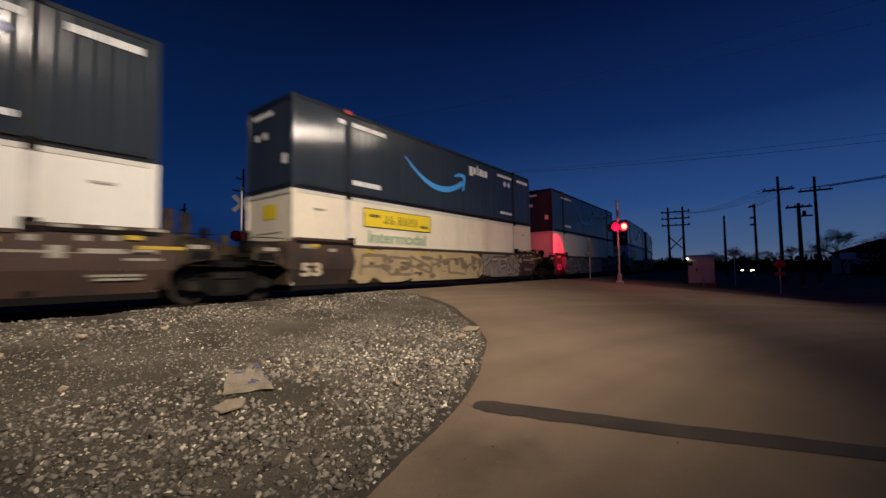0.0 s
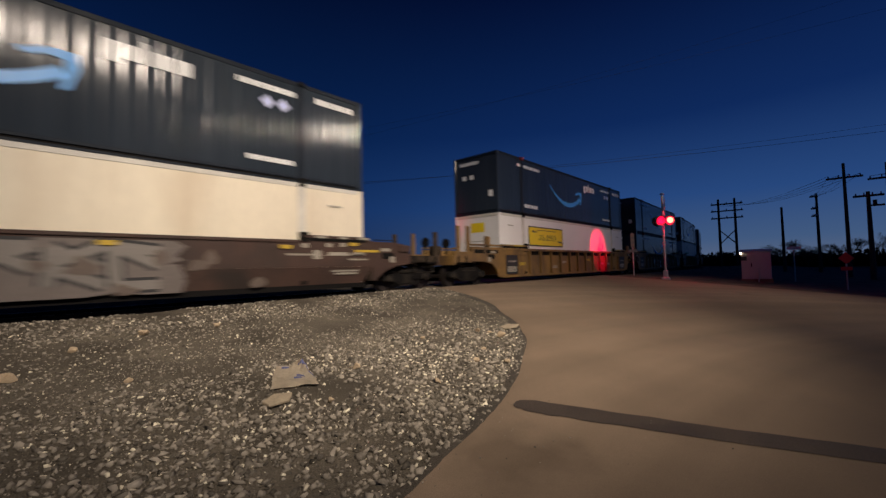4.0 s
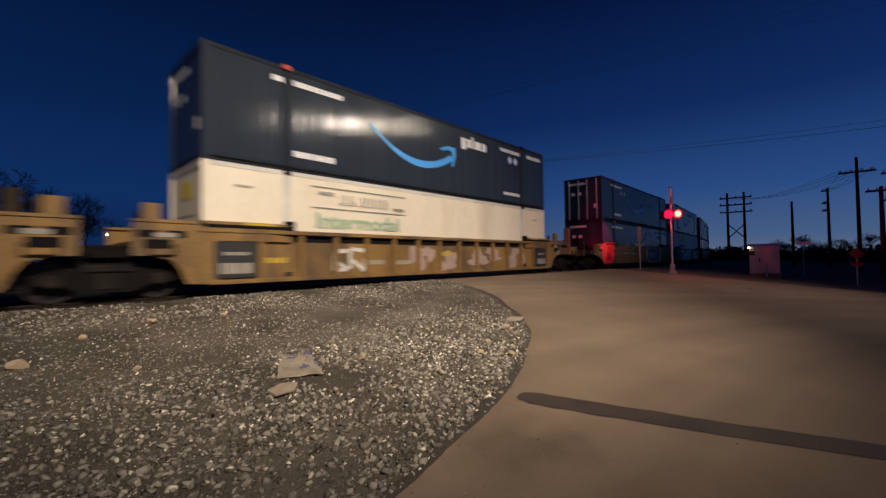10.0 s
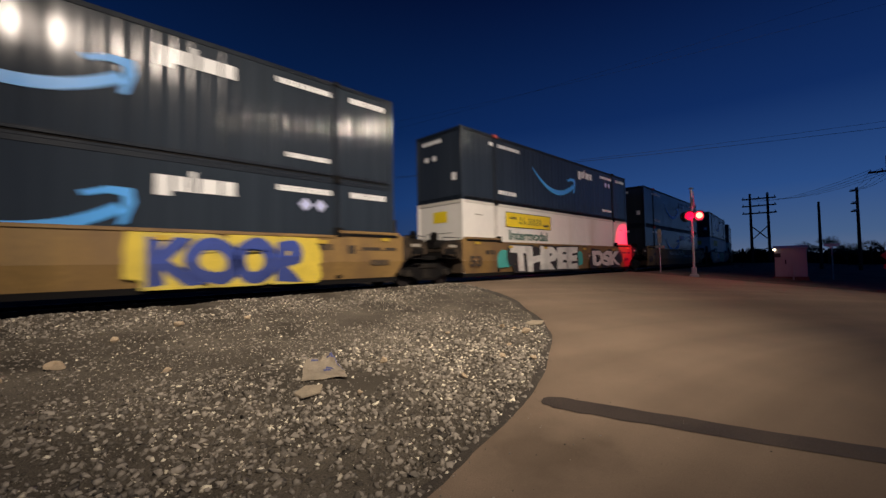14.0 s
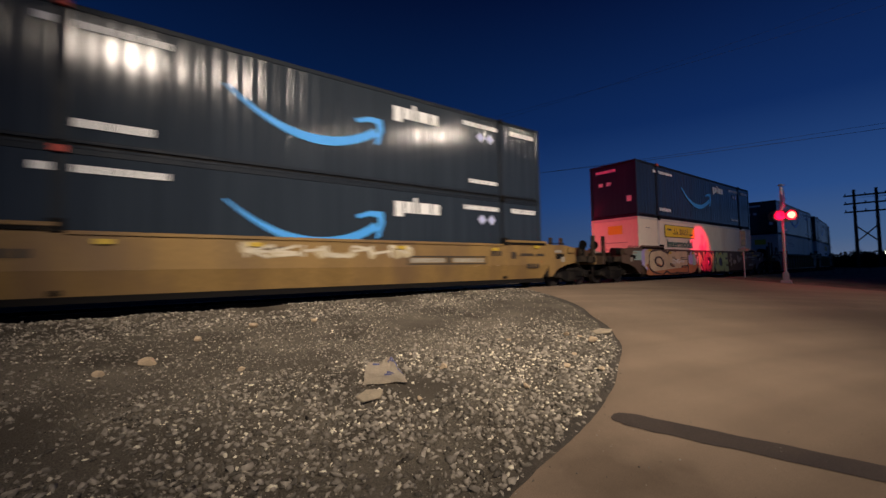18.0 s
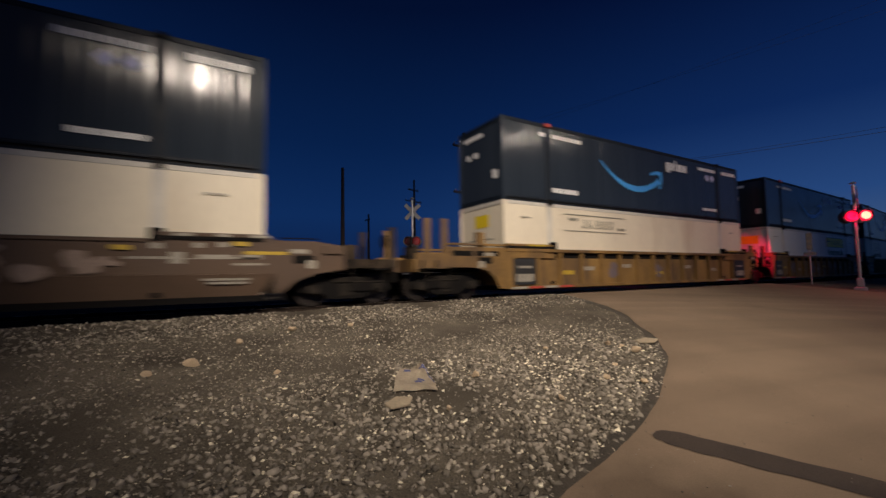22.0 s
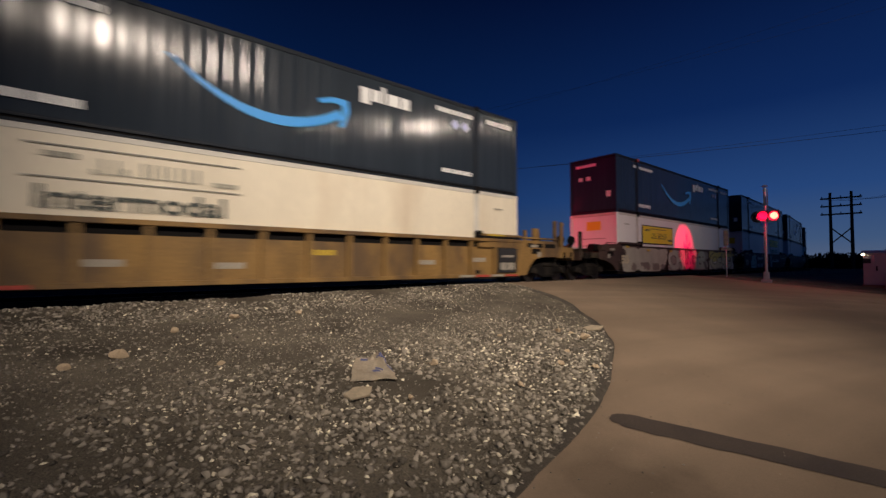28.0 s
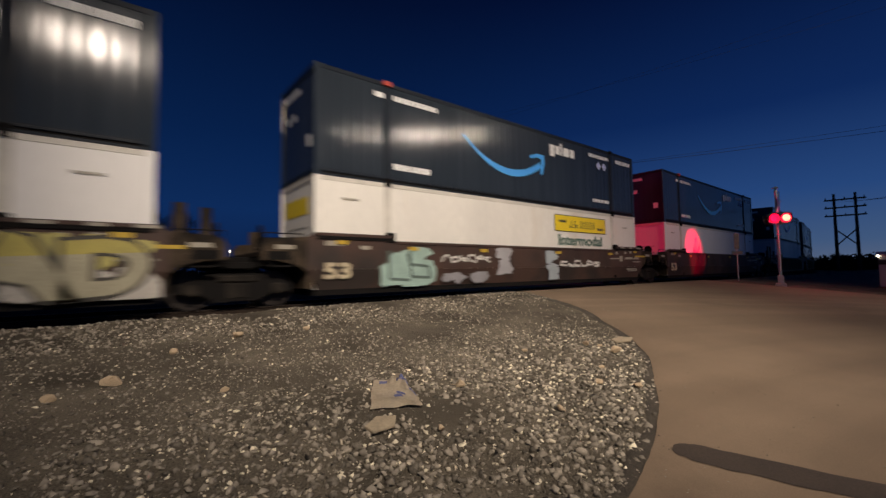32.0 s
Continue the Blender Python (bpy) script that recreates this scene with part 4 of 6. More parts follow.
            put(SIGN_RULE, 3.5, 2.22, "sign_rule", 0.006)
        elif style in ("outline", "outline_both"):
            put(SIGN_LINE, 2.85, 1.95, "sign_rule")
            put(SIGN_LINE, 2.85, 2.56, "sign_rule")
            put(SIGN_MARK_G, 2.85, 1.95, "sign_mark")
            put(SIGN_NOTE_G, 3.1, 2.35, "sign_note")
            put(SIGN_NOTE_G, 5.9, 2.07, "sign_note")
            if style == "outline_both":
                put(INTERMODAL["logo_green" if seed == 12 else "logo_black"], 3.0, 1.38, "lettering")
        put(SMALL_G, 0.75, 2.32, "lettering")
        put(SMALL_G, 14.9, 2.3, "lettering")
    if dark:
        for e_ in END_BARS:
            part("end_lettering", e_, None, c).matrix_basis = pose(-HALF + 0.028, CW, 0, 0, 0, -90)
    if not dark:
        if style != "plain":
            part("end_panel", END_WIDE if style == "late" else END_YELLOW, None, c).matrix_basis = pose(-HALF + 0.028, CW, 0, 0, 0, -90)
        for z in (0.9, 1.25, 1.6):
            part("end_lettering", SIGN_LINE, None, c).matrix_basis = pose(-HALF + 0.028, CW - 0.5, z, 0, 0, -90) @ Matrix.Diagonal((0.42, 1, 1, 1))
    return c


# ---- well cars ----
def truck(parent, x):
    """A two-axle bogie centred at x under its car."""
    t = part("bogie", boxes((-0.25, 0.25, -1.1, 1.1, 0.42, 0.72), (-0.5, 0.5, -0.35, 0.35, 0.6, 0.85), bevel=0.02), M["steel"], parent)
    t.location.x = x
    for y in (-1.02, 1.02):
        bm = bmesh.new()
        prism(bm, [(-1.22, 0.38), (-0.98, 0.36), (-0.75, 0.34), (-0.42, 0.18), (0.42, 0.18), (0.75, 0.34), (0.98, 0.36), (1.22, 0.38), (1.22, 0.56), (0.85, 0.66), (0.5, 0.80), (-0.5, 0.80), (-0.85, 0.66), (-1.22, 0.56)], y - 0.08, y + 0.08)
        part("side_frame", bm, M["steel"], t)
    for y in (-1.02, 1.02):
        part("spring_housing", boxes((-0.24, 0.24, y - 0.1, y + 0.1, 0.22, 0.6), bevel=0.04), M["bogie"], t)
        for dx in (-0.89, 0.89):
            part("axle_box", boxes((dx - 0.15, dx + 0.15, y - 0.12, y + 0.12, 0.33, 0.57), bevel=0.04), M["bogie"], t)
            part("bearing_cap", tubes(((dx, y - 0.17, 0.42), (dx, y + 0.17, 0.42), 0.10), n=12), M["bogie"], t)
        part("bolster_end", boxes((-0.42, 0.42, y - 0.13, y + 0.13, 0.6, 0.76), bevel=0.03), M["bogie"], t)
    out = []
    for dx in (-0.89, 0.89):
        bm = bmesh.new()
        tube(bm, (0, -1.0, 0), (0, 1.0, 0), 0.075, n=10)
        for y in (-0.76, 0.76):
            s = 1 if y > 0 else -1
            tube(bm, (0, y - 0.065, 0), (0, y + 0.065, 0), 0.42, n=24)
            tube(bm, (0, y - s * 0.095, 0), (0, y - s * 0.065, 0), 0.445, n=24)
            tube(bm, (0, y + s * 0.065, 0), (0, y + s * 0.085, 0), 0.16, n=12)
            for k in range(5):
                a = k * 1.2566
                tube(bm, (0.27 * math.cos(a), y + s * 0.064, 0.27 * math.sin(a)), (0.27 * math.cos(a), y + s * 0.072, 0.27 * math.sin(a)), 0.05, n=8)
        w = part("wheelset", bm, M["wheel"], t)
        w.location = (dx, 0, 0.42)
        out.append(w)
    return out


M["wheel"] = mat("wheel_steel", (0.035, 0.028, 0.024), 0.5, metal=0.5, var=0.4, scale=4, fine=40, bump=0.2)
WHEELS = []
RIB_ME = {}


def splotches(seed, x0, x1, z0, z1, n, size):
    """Rounded paint shapes for one colour of a graffiti piece."""
    rnd = random.Random(seed)
    bm = bmesh.new()
    for _ in range(n):
        cx, cz = rnd.uniform(x0 + 0.55 * size, x1 - 0.55 * size), rnd.uniform(z0 + 0.1, z1 - 0.1)
        rx, rz, a0 = size * rnd.uniform(0.5, 1.3), size * rnd.uniform(0.35, 0.9), rnd.random() * 3
        k = rnd.randint(6, 11)
        bend = rnd.uniform(0.2, 0.6)
        vs = []
        for i in range(k):
            a = 2 * math.pi * i / k
            r = 1 + bend * math.sin(3 * a + a0) * 0.6 + rnd.uniform(-0.15, 0.15)
            vs.append(bm.verts.new((clamp(cx + rx * r * math.cos(a), x0, x1), 0.0006 * rnd.random(), clamp(cz + rz * r * math.sin(a), z0, z1))))
        bm.faces.new(vs)
    return bm


def strokes(seed, x0, x1, z0, z1, letters, wide, pen=0):
    """A row of made-up angular letter shapes."""
    rnd = random.Random(seed)
    bm = bmesh.new()
    w = (x1 - x0) / letters
    pen = pen or wide

    def seg(a, b, k):
        a, b = Vector(a), Vector(b)
        d = (b - a)
        nrm = Vector((-d.y, d.x)).normalized() * wide * 0.5
        y = -0.00025 * k
        bm.faces.new([bm.verts.new((p.x, y, p.y)) for p in (a - nrm, b - nrm, b + nrm, a + nrm)])

    for i in range(letters):
        l, r = x0 + i * w + pen * 0.6, x0 + (i + 1) * w - pen * 0.5
        j = lambda: rnd.uniform(-0.06, 0.06)
        zs = (z0 + pen / 2 + 0.04, (z0 + z1) / 2, z1 - pen / 2 - 0.04)
        grid_ = [(l + j(), zs[0] + j()), (l + j(), zs[1] + j()), (l + j(), zs[2] + j()), (r + j(), zs[0] + j()), (r + j(), zs[1] + j()), (r + j(), zs[2] + j())]
        seg(grid_[0], grid_[2], 0)
        for k, (a, b) in enumerate(rnd.sample([(2, 5), (1, 4), (0, 3), (1, 5), (1, 3), (4, 3), (5, 4), (2, 4)], rnd.randint(2, 3))):
            seg(grid_[a], grid_[b], k + 1)
    return bm


def lettered(text, x0, x1, z0, z1, grow, material, cut=None):
    """Fat painted letters filling a box; with cut, only what lies below that height."""
    g = grow * 0.5
    me = fit_width(writing(text, 0.5, material, "graffiti", 0.030 + grow * 0.16, 0.86), x1 - x0 + 2 * g, z1 - z0 + 2 * g)
    me.transform(Matrix.Translation((x0 - g, 0, z0 - g)))
    for v in me.vertices:
        px, pz = v.co.x, v.co.z
        v.co.x = px + 0.16 * noise.noise((px * 0.9, pz * 1.4, 2)) + 0.10 * math.sin(px * 2.1) * (pz - 0.9)
        v.co.z = clamp(pz + 0.12 * noise.noise((px * 1.6, pz * 0.7, 7)), 0.30, 1.58)
    if cut is not None:
        bm = bmesh.new()
        bm.from_mesh(me)
        bmesh.ops.bisect_plane(bm, geom=bm.verts[:] + bm.edges[:] + bm.faces[:], plane_co=(0, 0, cut), plane_no=(-0.05, 0, 1), clear_outer=True)
        bm.to_mesh(me)
        bm.free()
    return me


PAINTS = {}


def paint(rgb):
    key = tuple(rgb)
    if key not in PAINTS:
        PAINTS[key] = mat("spray_paint", rgb, 0.6, var=0.3, scale=2.0, fine=25, bump=0.1)
    return PAINTS[key]


def well_car(colour, ribbed, left, right, seed, graffiti=(), label=""):
    """A well car unit on the rails (z = 0 is the railhead); left and right: 'joint' or 'coupler' ends."""
    m = M[colour]
    c = thing("well_car", label, "railcar", group="train well cars")
    rnd = random.Random(seed)
    OUT = -1.47
    for side in (-1, 1):
        yo = side * 1.47
        y0, y1 = sorted((yo, yo - side * 0.05))
        bm = bmesh.new()
        if not ribbed:
            prism(bm, [(-8.30, 0.86), (8.30, 0.86), (8.30, 1.66), (8.12, 1.77), (5.95, 1.77), (5.85, 1.61), (-5.85, 1.61), (-5.95, 1.77), (-8.12, 1.77), (-8.30, 1.66)], y0, y1)
            part("side_wall", bm, m, c)
            for s, kind in ((-1, left), (1, right)):
                bm = bmesh.new()
                if kind == "coupler":
                    pts = [(s * 8.304, 0.40), (s * 8.45, 0.40), (s * 8.80, 0.68), (s * 9.35, 0.86), (s * 10.0, 0.94), (s * 10.0, 1.55), (s * 9.3, 1.655), (s * 8.304, 1.66)]
                else:
                    pts = [(s * 8.304, 0.8), (s * 8.55, 0.98), (s * 9.0, 1.08), (s * 9.35, 1.10), (s * 9.35, 1.46), (s * 9.2, 1.6), (s * 8.304, 1.66)]
                prism(bm, pts if s > 0 else pts[::-1], y0, y1)
                part("end_wall", bm, m if kind == "coupler" else M["grime"], c, "" if kind == "coupler" else "grimy end of the side wall")
            bm = bmesh.new()
            prism(bm, [(-7.95, 0.27), (7.95, 0.27), (8.30, 0.858), (-8.30, 0.858)], y0, y1)
            for v in bm.verts:
                if v.co.z < 0.5:
                    v.co.y -= side * 0.13
            part("lower_side_wall", bm, m, c)
            bm = boxes((-5.8, 5.8, *sorted((yo - 0.03 * side, yo + side * 0.035)), 1.55, 1.63), (-8.12, -5.93, *sorted((yo - 0.03 * side, yo + side * 0.035)), 1.70, 1.78), (5.93, 8.12, *sorted((yo - 0.03 * side, yo + side * 0.035)), 1.70, 1.78), bevel=0.008)
            part("top_chord", bm, m, c)
            part("bottom_sill", boxes((-7.9, 7.9, *sorted((yo - 0.17 * side, yo - side * 0.115)), 0.25, 0.34), bevel=0.006), m, c)
        else:
            prism(bm, [(-7.95, 0.30), (7.95, 0.30), (7.95, 1.30), (-7.95, 1.30)], *sorted((yo - side * 0.10, yo - side * 0.14)))
            part("side_wall", bm, m, c)
            # near-black strip behind the gap below the chord; its colour is the gap's shade
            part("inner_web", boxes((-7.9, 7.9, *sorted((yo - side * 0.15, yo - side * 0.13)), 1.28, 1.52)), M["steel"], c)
            for s, kind in ((-1, left), (1, right)):
                bm = bmesh.new()
                if kind == "coupler":
                    pts = [(s * 7.9, 0.27), (s * 8.42, 0.30), (s * 8.58, 0.62), (s * 8.9, 0.88), (s * 9.4, 0.98), (s * 10.35, 1.0), (s * 10.35, 1.62), (s * 8.3, 1.62), (s * 5.9, 1.44), (s * 5.9, 1.3), (s * 7.9, 1.3)]
                else:
                    pts = [(s * 7.9, 0.27), (s * 8.42, 0.30), (s * 8.55, 0.62), (s * 8.72, 0.84), (s * 9.05, 0.93), (s * 9.45, 0.95), (s * 9.45, 1.66), (s * 8.3, 1.66), (s * 5.9, 1.44), (s * 5.9, 1.3), (s * 7.9, 1.3)]
                prism(bm, pts if s > 0 else pts[::-1], y0, y1)
                part("end_wall", bm, m, c)
                reach = 10.32 if kind == "coupler" else 9.45
                part("end_chord", boxes((*sorted((s * 8.22, s * reach)), *sorted((yo - 0.13 * side, yo + side * 0.03)), 1.665, 1.735), bevel=0.01), m, c)
                if side < 0:
                    # painted openings: near-black plates on the face hold their shade
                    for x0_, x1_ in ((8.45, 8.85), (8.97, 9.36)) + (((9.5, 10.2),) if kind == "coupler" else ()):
                        part("slot", boxes((*sorted((s * x0_, s * x1_)), OUT - 0.006, OUT + 0.02, 1.34, 1.50)), M["steel"], c, "near-black plate painted as a shaded opening in the side")
            bm = boxes((-8.2, 8.2, *sorted((yo - 0.14 * side, yo + side * 0.03)), 1.50, 1.61), (-8.12, -5.95, *sorted((yo - 0.13 * side, yo + side * 0.03)), 1.69, 1.77), (5.95, 8.12, *sorted((yo - 0.13 * side, yo + side * 0.03)), 1.69, 1.77), bevel=0.01)
            part("top_chord", bm, m, c)
            part("bottom_sill", boxes((-7.92, 7.92, *sorted((yo - 0.14 * side, yo + side * 0.01)), 0.25, 0.36), bevel=0.008), m, c)
            if colour not in RIB_ME:
                RIB_ME[colour] = mesh(boxes((-0.06, 0.06, -0.14, 0.0, 0.3, 1.6), bevel=0.006), "rib", m)
            for k in range(15):
                r_ = part("rib", RIB_ME[colour], None, c)
                r_.location = (-7.84 + 1.12 * k, yo if side > 0 else yo + 0.14, 0)
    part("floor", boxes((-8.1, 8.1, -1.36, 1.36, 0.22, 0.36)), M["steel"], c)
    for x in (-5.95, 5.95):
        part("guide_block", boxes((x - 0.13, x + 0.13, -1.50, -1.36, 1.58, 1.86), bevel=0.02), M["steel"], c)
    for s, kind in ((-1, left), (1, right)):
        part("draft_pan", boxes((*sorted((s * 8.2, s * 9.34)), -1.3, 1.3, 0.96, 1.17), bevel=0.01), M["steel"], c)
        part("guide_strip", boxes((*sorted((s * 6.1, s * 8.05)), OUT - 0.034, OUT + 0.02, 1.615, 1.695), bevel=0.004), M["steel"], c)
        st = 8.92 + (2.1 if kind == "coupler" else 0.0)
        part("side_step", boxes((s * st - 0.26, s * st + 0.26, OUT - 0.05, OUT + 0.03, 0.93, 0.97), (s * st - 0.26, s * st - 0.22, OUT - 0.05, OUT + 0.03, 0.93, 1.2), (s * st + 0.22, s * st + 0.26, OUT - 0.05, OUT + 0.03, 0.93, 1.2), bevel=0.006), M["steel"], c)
        # raised near-black plate, a recess's shade put into its colour
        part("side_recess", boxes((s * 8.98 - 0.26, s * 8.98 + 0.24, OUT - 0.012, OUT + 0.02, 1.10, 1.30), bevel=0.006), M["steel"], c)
        o = part("side_plate", bars_mesh("side_plate", [(-0.2, 0.22, 0, 0.10)], M["stencil"]), None, c)
        o.location = (s * 8.85, OUT - 0.014, 1.35)
        part("brake_reservoir", tubes(((s * 8.4, -0.55, 1.5), (s * 9.2, -0.55, 1.5), 0.19), n=12), M["steel"], c)
        part("brake_wheel", tubes(((s * (st + 0.3), -0.9, 1.75), (s * (st + 0.34), -0.9, 1.75), 0.2), n=16), M["steel"], c)
        part("brake_rod", tubes(((s * (st + 0.32), -0.9, 1.3), (s * (st + 0.32), -0.9, 1.75), 0.035)), M["steel"], c)
        part("brake_pipe", tubes(((s * 8.3, -1.2, 1.42), (s * 9.4, -1.2, 1.36), 0.03)), M["steel"], c)
        part("end_platform", boxes((*sorted((s * 8.15, s * 9.35)), -1.42, 1.42, 1.18, 1.30), (*sorted((s * 8.15, s * 8.3)), -1.42, 1.42, 0.4, 1.5), bevel=0.01), m if ribbed else M["grime"], c)
        # brake stand and end posts
        if ribbed:
            part("post", boxes((s * 9.1 - 0.16, s * 9.1 + 0.16, -1.40, -1.28, 1.25, 2.1), bevel=0.01), m, c)
            if s > 0 and kind != "coupler":
                part("post", boxes((8.45, 8.72, 0.9, 1.05, 1.25, 2.5), bevel=0.01), M["grime"], c)
                part("post", boxes((8.95, 9.15, 1.1, 1.22, 1.25, 2.35), bevel=0.01), M["grime"], c)
        elif kind == "coupler":
            pass
        elif s > 0:
            for x, y in ((8.6, -0.35), (9.22, 0.2)):
                part("post", boxes((x - 0.12, x + 0.12, y - 0.06, y + 0.06, 1.25, 2.42), bevel=0.01), M["grime"], c)
        else:
            part("post", boxes((-9.0, -8.8, 1.0, 1.12, 1.25, 1.95), bevel=0.01), M["grime"], c)
        part("handrail", tubes(((s * 8.4, -1.44, 1.72), (s * 9.3, -1.44, 1.72), 0.014), ((s * 8.4, -1.44, 1.5), (s * 8.4, -1.44, 1.72), 0.014), ((s * 9.3, -1.44, 1.3), (s * 9.3, -1.44, 1.72), 0.014)), M["steel"], c)
        if kind == "coupler":
            WHEELS.extend(truck(c, s * 10.2))
            part("coupler", boxes((*sorted((s * 11.2, s * 11.45)), -0.14, 0.14, 0.62, 0.86), (*sorted((s * 11.45, s * 11.86)), -0.2, 0.2, 0.55, 0.93), bevel=0.03), M["steel"], c)
            part("centre_sill", boxes((*sorted((s * 8.2, s * 11.4)), -0.3, 0.3, 0.86, 1.15), bevel=0.02), M["steel"], c)
            lo_, hi_, start = (0.98, 1.22, 10.004) if not ribbed else (0.95, 1.40, 10.354)
            for y in (OUT, -OUT - 0.06):
                part("platform_sill", boxes((*sorted((s * start, s * 11.45)), y, y + 0.06, lo_, hi_), bevel=0.008), m if ribbed else M["grime"], c)
            part("platform", boxes((*sorted((s * 9.36, s * 11.4)), -1.40, 1.40, 1.14, 1.19), bevel=0.006), M["grime"], c)
            part("end_beam", boxes((*sorted((s * 11.40, s * 11.52)), -1.45, 1.45, 0.86, 1.24), bevel=0.01), m, c)
            for x, y, top_ in ((11.38, -1.38, 2.12), (11.36, 0.9, 2.2)) if not ribbed else ((10.40, -1.30, 2.47), (10.95, -1.22, 2.47), (11.3, 1.05, 2.3)):
                part("post", boxes((s * x - 0.09, s * x + 0.09, y - 0.05, y + 0.05, 1.19, top_), bevel=0.01), m if ribbed else M["grime"], c)
            if not ribbed:
                part("step_bracket", boxes((*sorted((s * 9.45, s * 9.93)), OUT - 0.07, OUT - 0.002, 1.34, 1.56), bevel=0.012), m, c)
            o = part("side_plate", bars_mesh("side_plate", [(-0.11, 0.11, 0, 0.2)], M["stencil"]), None, c)
            o.location = (s * 9.15, OUT - 0.014, 0.98)
            part("grab_iron", tubes(((s * 10.2, OUT - 0.03, 0.62), (s * 11.1, OUT - 0.03, 0.62), 0.018), ((s * 10.2, OUT - 0.03, 0.62), (s * 10.2, OUT + 0.03, 1.0), 0.018), ((s * 11.1, OUT - 0.03, 0.62), (s * 11.1, OUT + 0.03, 1.0), 0.018)), M["bogie"], c)
            part("brake_stand", boxes((*sorted((s * 10.5, s * 10.9)), 0.1, 0.5, 1.19, 1.72), bevel=0.03), M["grime"], c)
        elif s < 0:
            WHEELS.extend(truck(c, -9.77))
            part("articulation", boxes((-10.2, -9.0, -0.35, 0.35, 0.86, 1.2), (-10.1, -9.4, -1.2, 1.2, 0.9, 1.05), bevel=0.02), M["steel"], c)
        else:
            part("articulation", boxes((9.0, 9.7, -0.33, 0.33, 0.87, 1.19), bevel=0.02), M["steel"], c)
    # black data panel with pale bars, number bars
    py = OUT - 0.008
    if ribbed:
        for x in (-7.85, 6.85):
            part("data_panel", boxes((x, x + 1.0, py - 0.006, py + 0.01, 0.4, 1.28)), M["black"], c, "black data panel")
            o = part("data_bar", comb("data_bar", row_of_bars(0.75, 0.26, 4, seed), M["stencil"]), None, c)
            o.location = (x + 0.12, py - 0.010, 0.5)
            o = part("data_bar", comb("data_bar", row_of_bars(0.6, 0.08, 3, seed + 1), M["stencil"]), None, c)
            o.location = (x + 0.2, py - 0.010, 0.95)
        for k in range(8 if seed in (13, 14, 15) else 0):
            x = (-7.9 + 0.72 * k) if k < 4 else (5.05 + 0.72 * (k - 4))
            o = part("reflector", bars_mesh("reflector", [(0, 0.66, 0, 0.075)], M["red_paint" if k % 2 else "stencil"]), None, c)
            o.location = (x, OUT - 0.022, 0.265)
        for x in (-7.2, 6.3):
            o = part("reflector", bars_mesh("reflector", [(0, 0.85, 0, 0.06)], M["stencil_yellow"]), None, c)
            o.location = (x, OUT - 0.034, 1.70)
        for k in range(6):
            x = -6.6 + 2.24 * k + rnd.choice((0, 1.12))
            o = part("data_bar", comb("data_bar", row_of_bars(0.6, 0.14, 3, seed + k), M["stencil" if k % 3 else "stencil_yellow"]), None, c)
            o.location = (x, -1.376, rnd.uniform(0.6, 1.0))
    else:
        pale = M["stencil" if colour != "yellow" else "stencil_dark"]
        if colour == "yellow":
            # a framed reporting mark
            bx = {9: -4.87, 10: 2.0, 11: 1.8}[seed]
            for spec in ((0, 3.18, -0.01, 0.04), (0, 3.18, 0.22, 0.27), (0, 0.06, 0.04, 0.22), (3.12, 3.18, 0.04, 0.22)):
                o = part("mark_frame", bars_mesh("mark_frame", [spec], M["stencil_dark"]), None, c)
                o.location = (bx, py - 0.001, 0.92)
            for dx, w in ((0.12, 1.25), (1.75, 1.3)):
                o = part("data_bar", comb("data_bar", row_of_bars(w, 0.13, 6, seed + int(dx)), M["stencil"]), None, c)
                o.location = (bx + dx, py - 0.001, 0.985)
            o = part("round_mark", bars_mesh("round_mark", [(0, 0.18, 0, 0.18)], M["stencil_dark"]), None, c)
            o.location = (bx + 1.46, py - 0.001, 0.96)
            for x, z, w in ((-6.9, 1.1, 0.62), (5.2, 1.2, 0.5), (7.0, 0.75, 0.7), (-2.2, 1.22, 0.5)):
                o = part("stencil_note", comb("stencil_note", row_of_bars(w, 0.17, 4, seed + int(x * 9)), M["stencil_dark"]), None, c)
                o.location = (x, py, z)
        else:
            for x, z, w, h in ((6.25, 1.70, 0.36, 0.06), (7.05, 1.70, 0.3, 0.06), (7.75, 1.70, 0.42, 0.06), (5.85, 1.42, 0.2, 0.12), (6.62, 1.45, 0.2, 0.11), (7.1, 1.47, 0.2, 0.11), (-7.85, 1.46, 0.55, 0.12), (-6.9, 1.38, 0.3, 0.1)):
                o = part("pale_plate", bars_mesh("pale_plate", [(0, w, 0, h)], M["stencil"]), None, c)
                o.location = (x, py - (0.032 if z > 1.6 else 0), z)
            for z, x, w in ((1.20, 7.4, 0.55), (1.06, 7.4, 0.7), (0.72, 6.8, 0.95), (0.64, 6.9, 0.8), (1.2, 5.4, 0.8)):
                o = part("data_bar", comb("data_bar", row_of_bars(w, 0.05, 8, seed + int(z * 50)), M["stencil"]), None, c)
                o.location = (x, py, z)
            o = part("reflector", bars_mesh("reflector", [(0, 0.95, 0, 0.075)], M["stencil_yellow"]), None, c)
            o.location = (7.62, py, 1.31)
        t53 = part("numeral", fit_width(writing("53", 0.4, M["stencil_dark" if colour == "yellow" else "numeral"], "numerals", 0.016), 0.74, 0.42), None, c)
        t53.location = (-7.9, py - 0.002, 0.62) if seed != 16 else (-8.0, py - 0.002, 0.72)
        for x in (-7.6, -5.4, -2.6, 1.4, 5.2, 7.4):
            o = part("reflector", bars_mesh("reflector", [(0, 0.32, 0, 0.1)], M["stencil_yellow"]), None, c)
            o.location = (x, py - 0.044, 1.38 if abs(x) < 6 else 1.5)
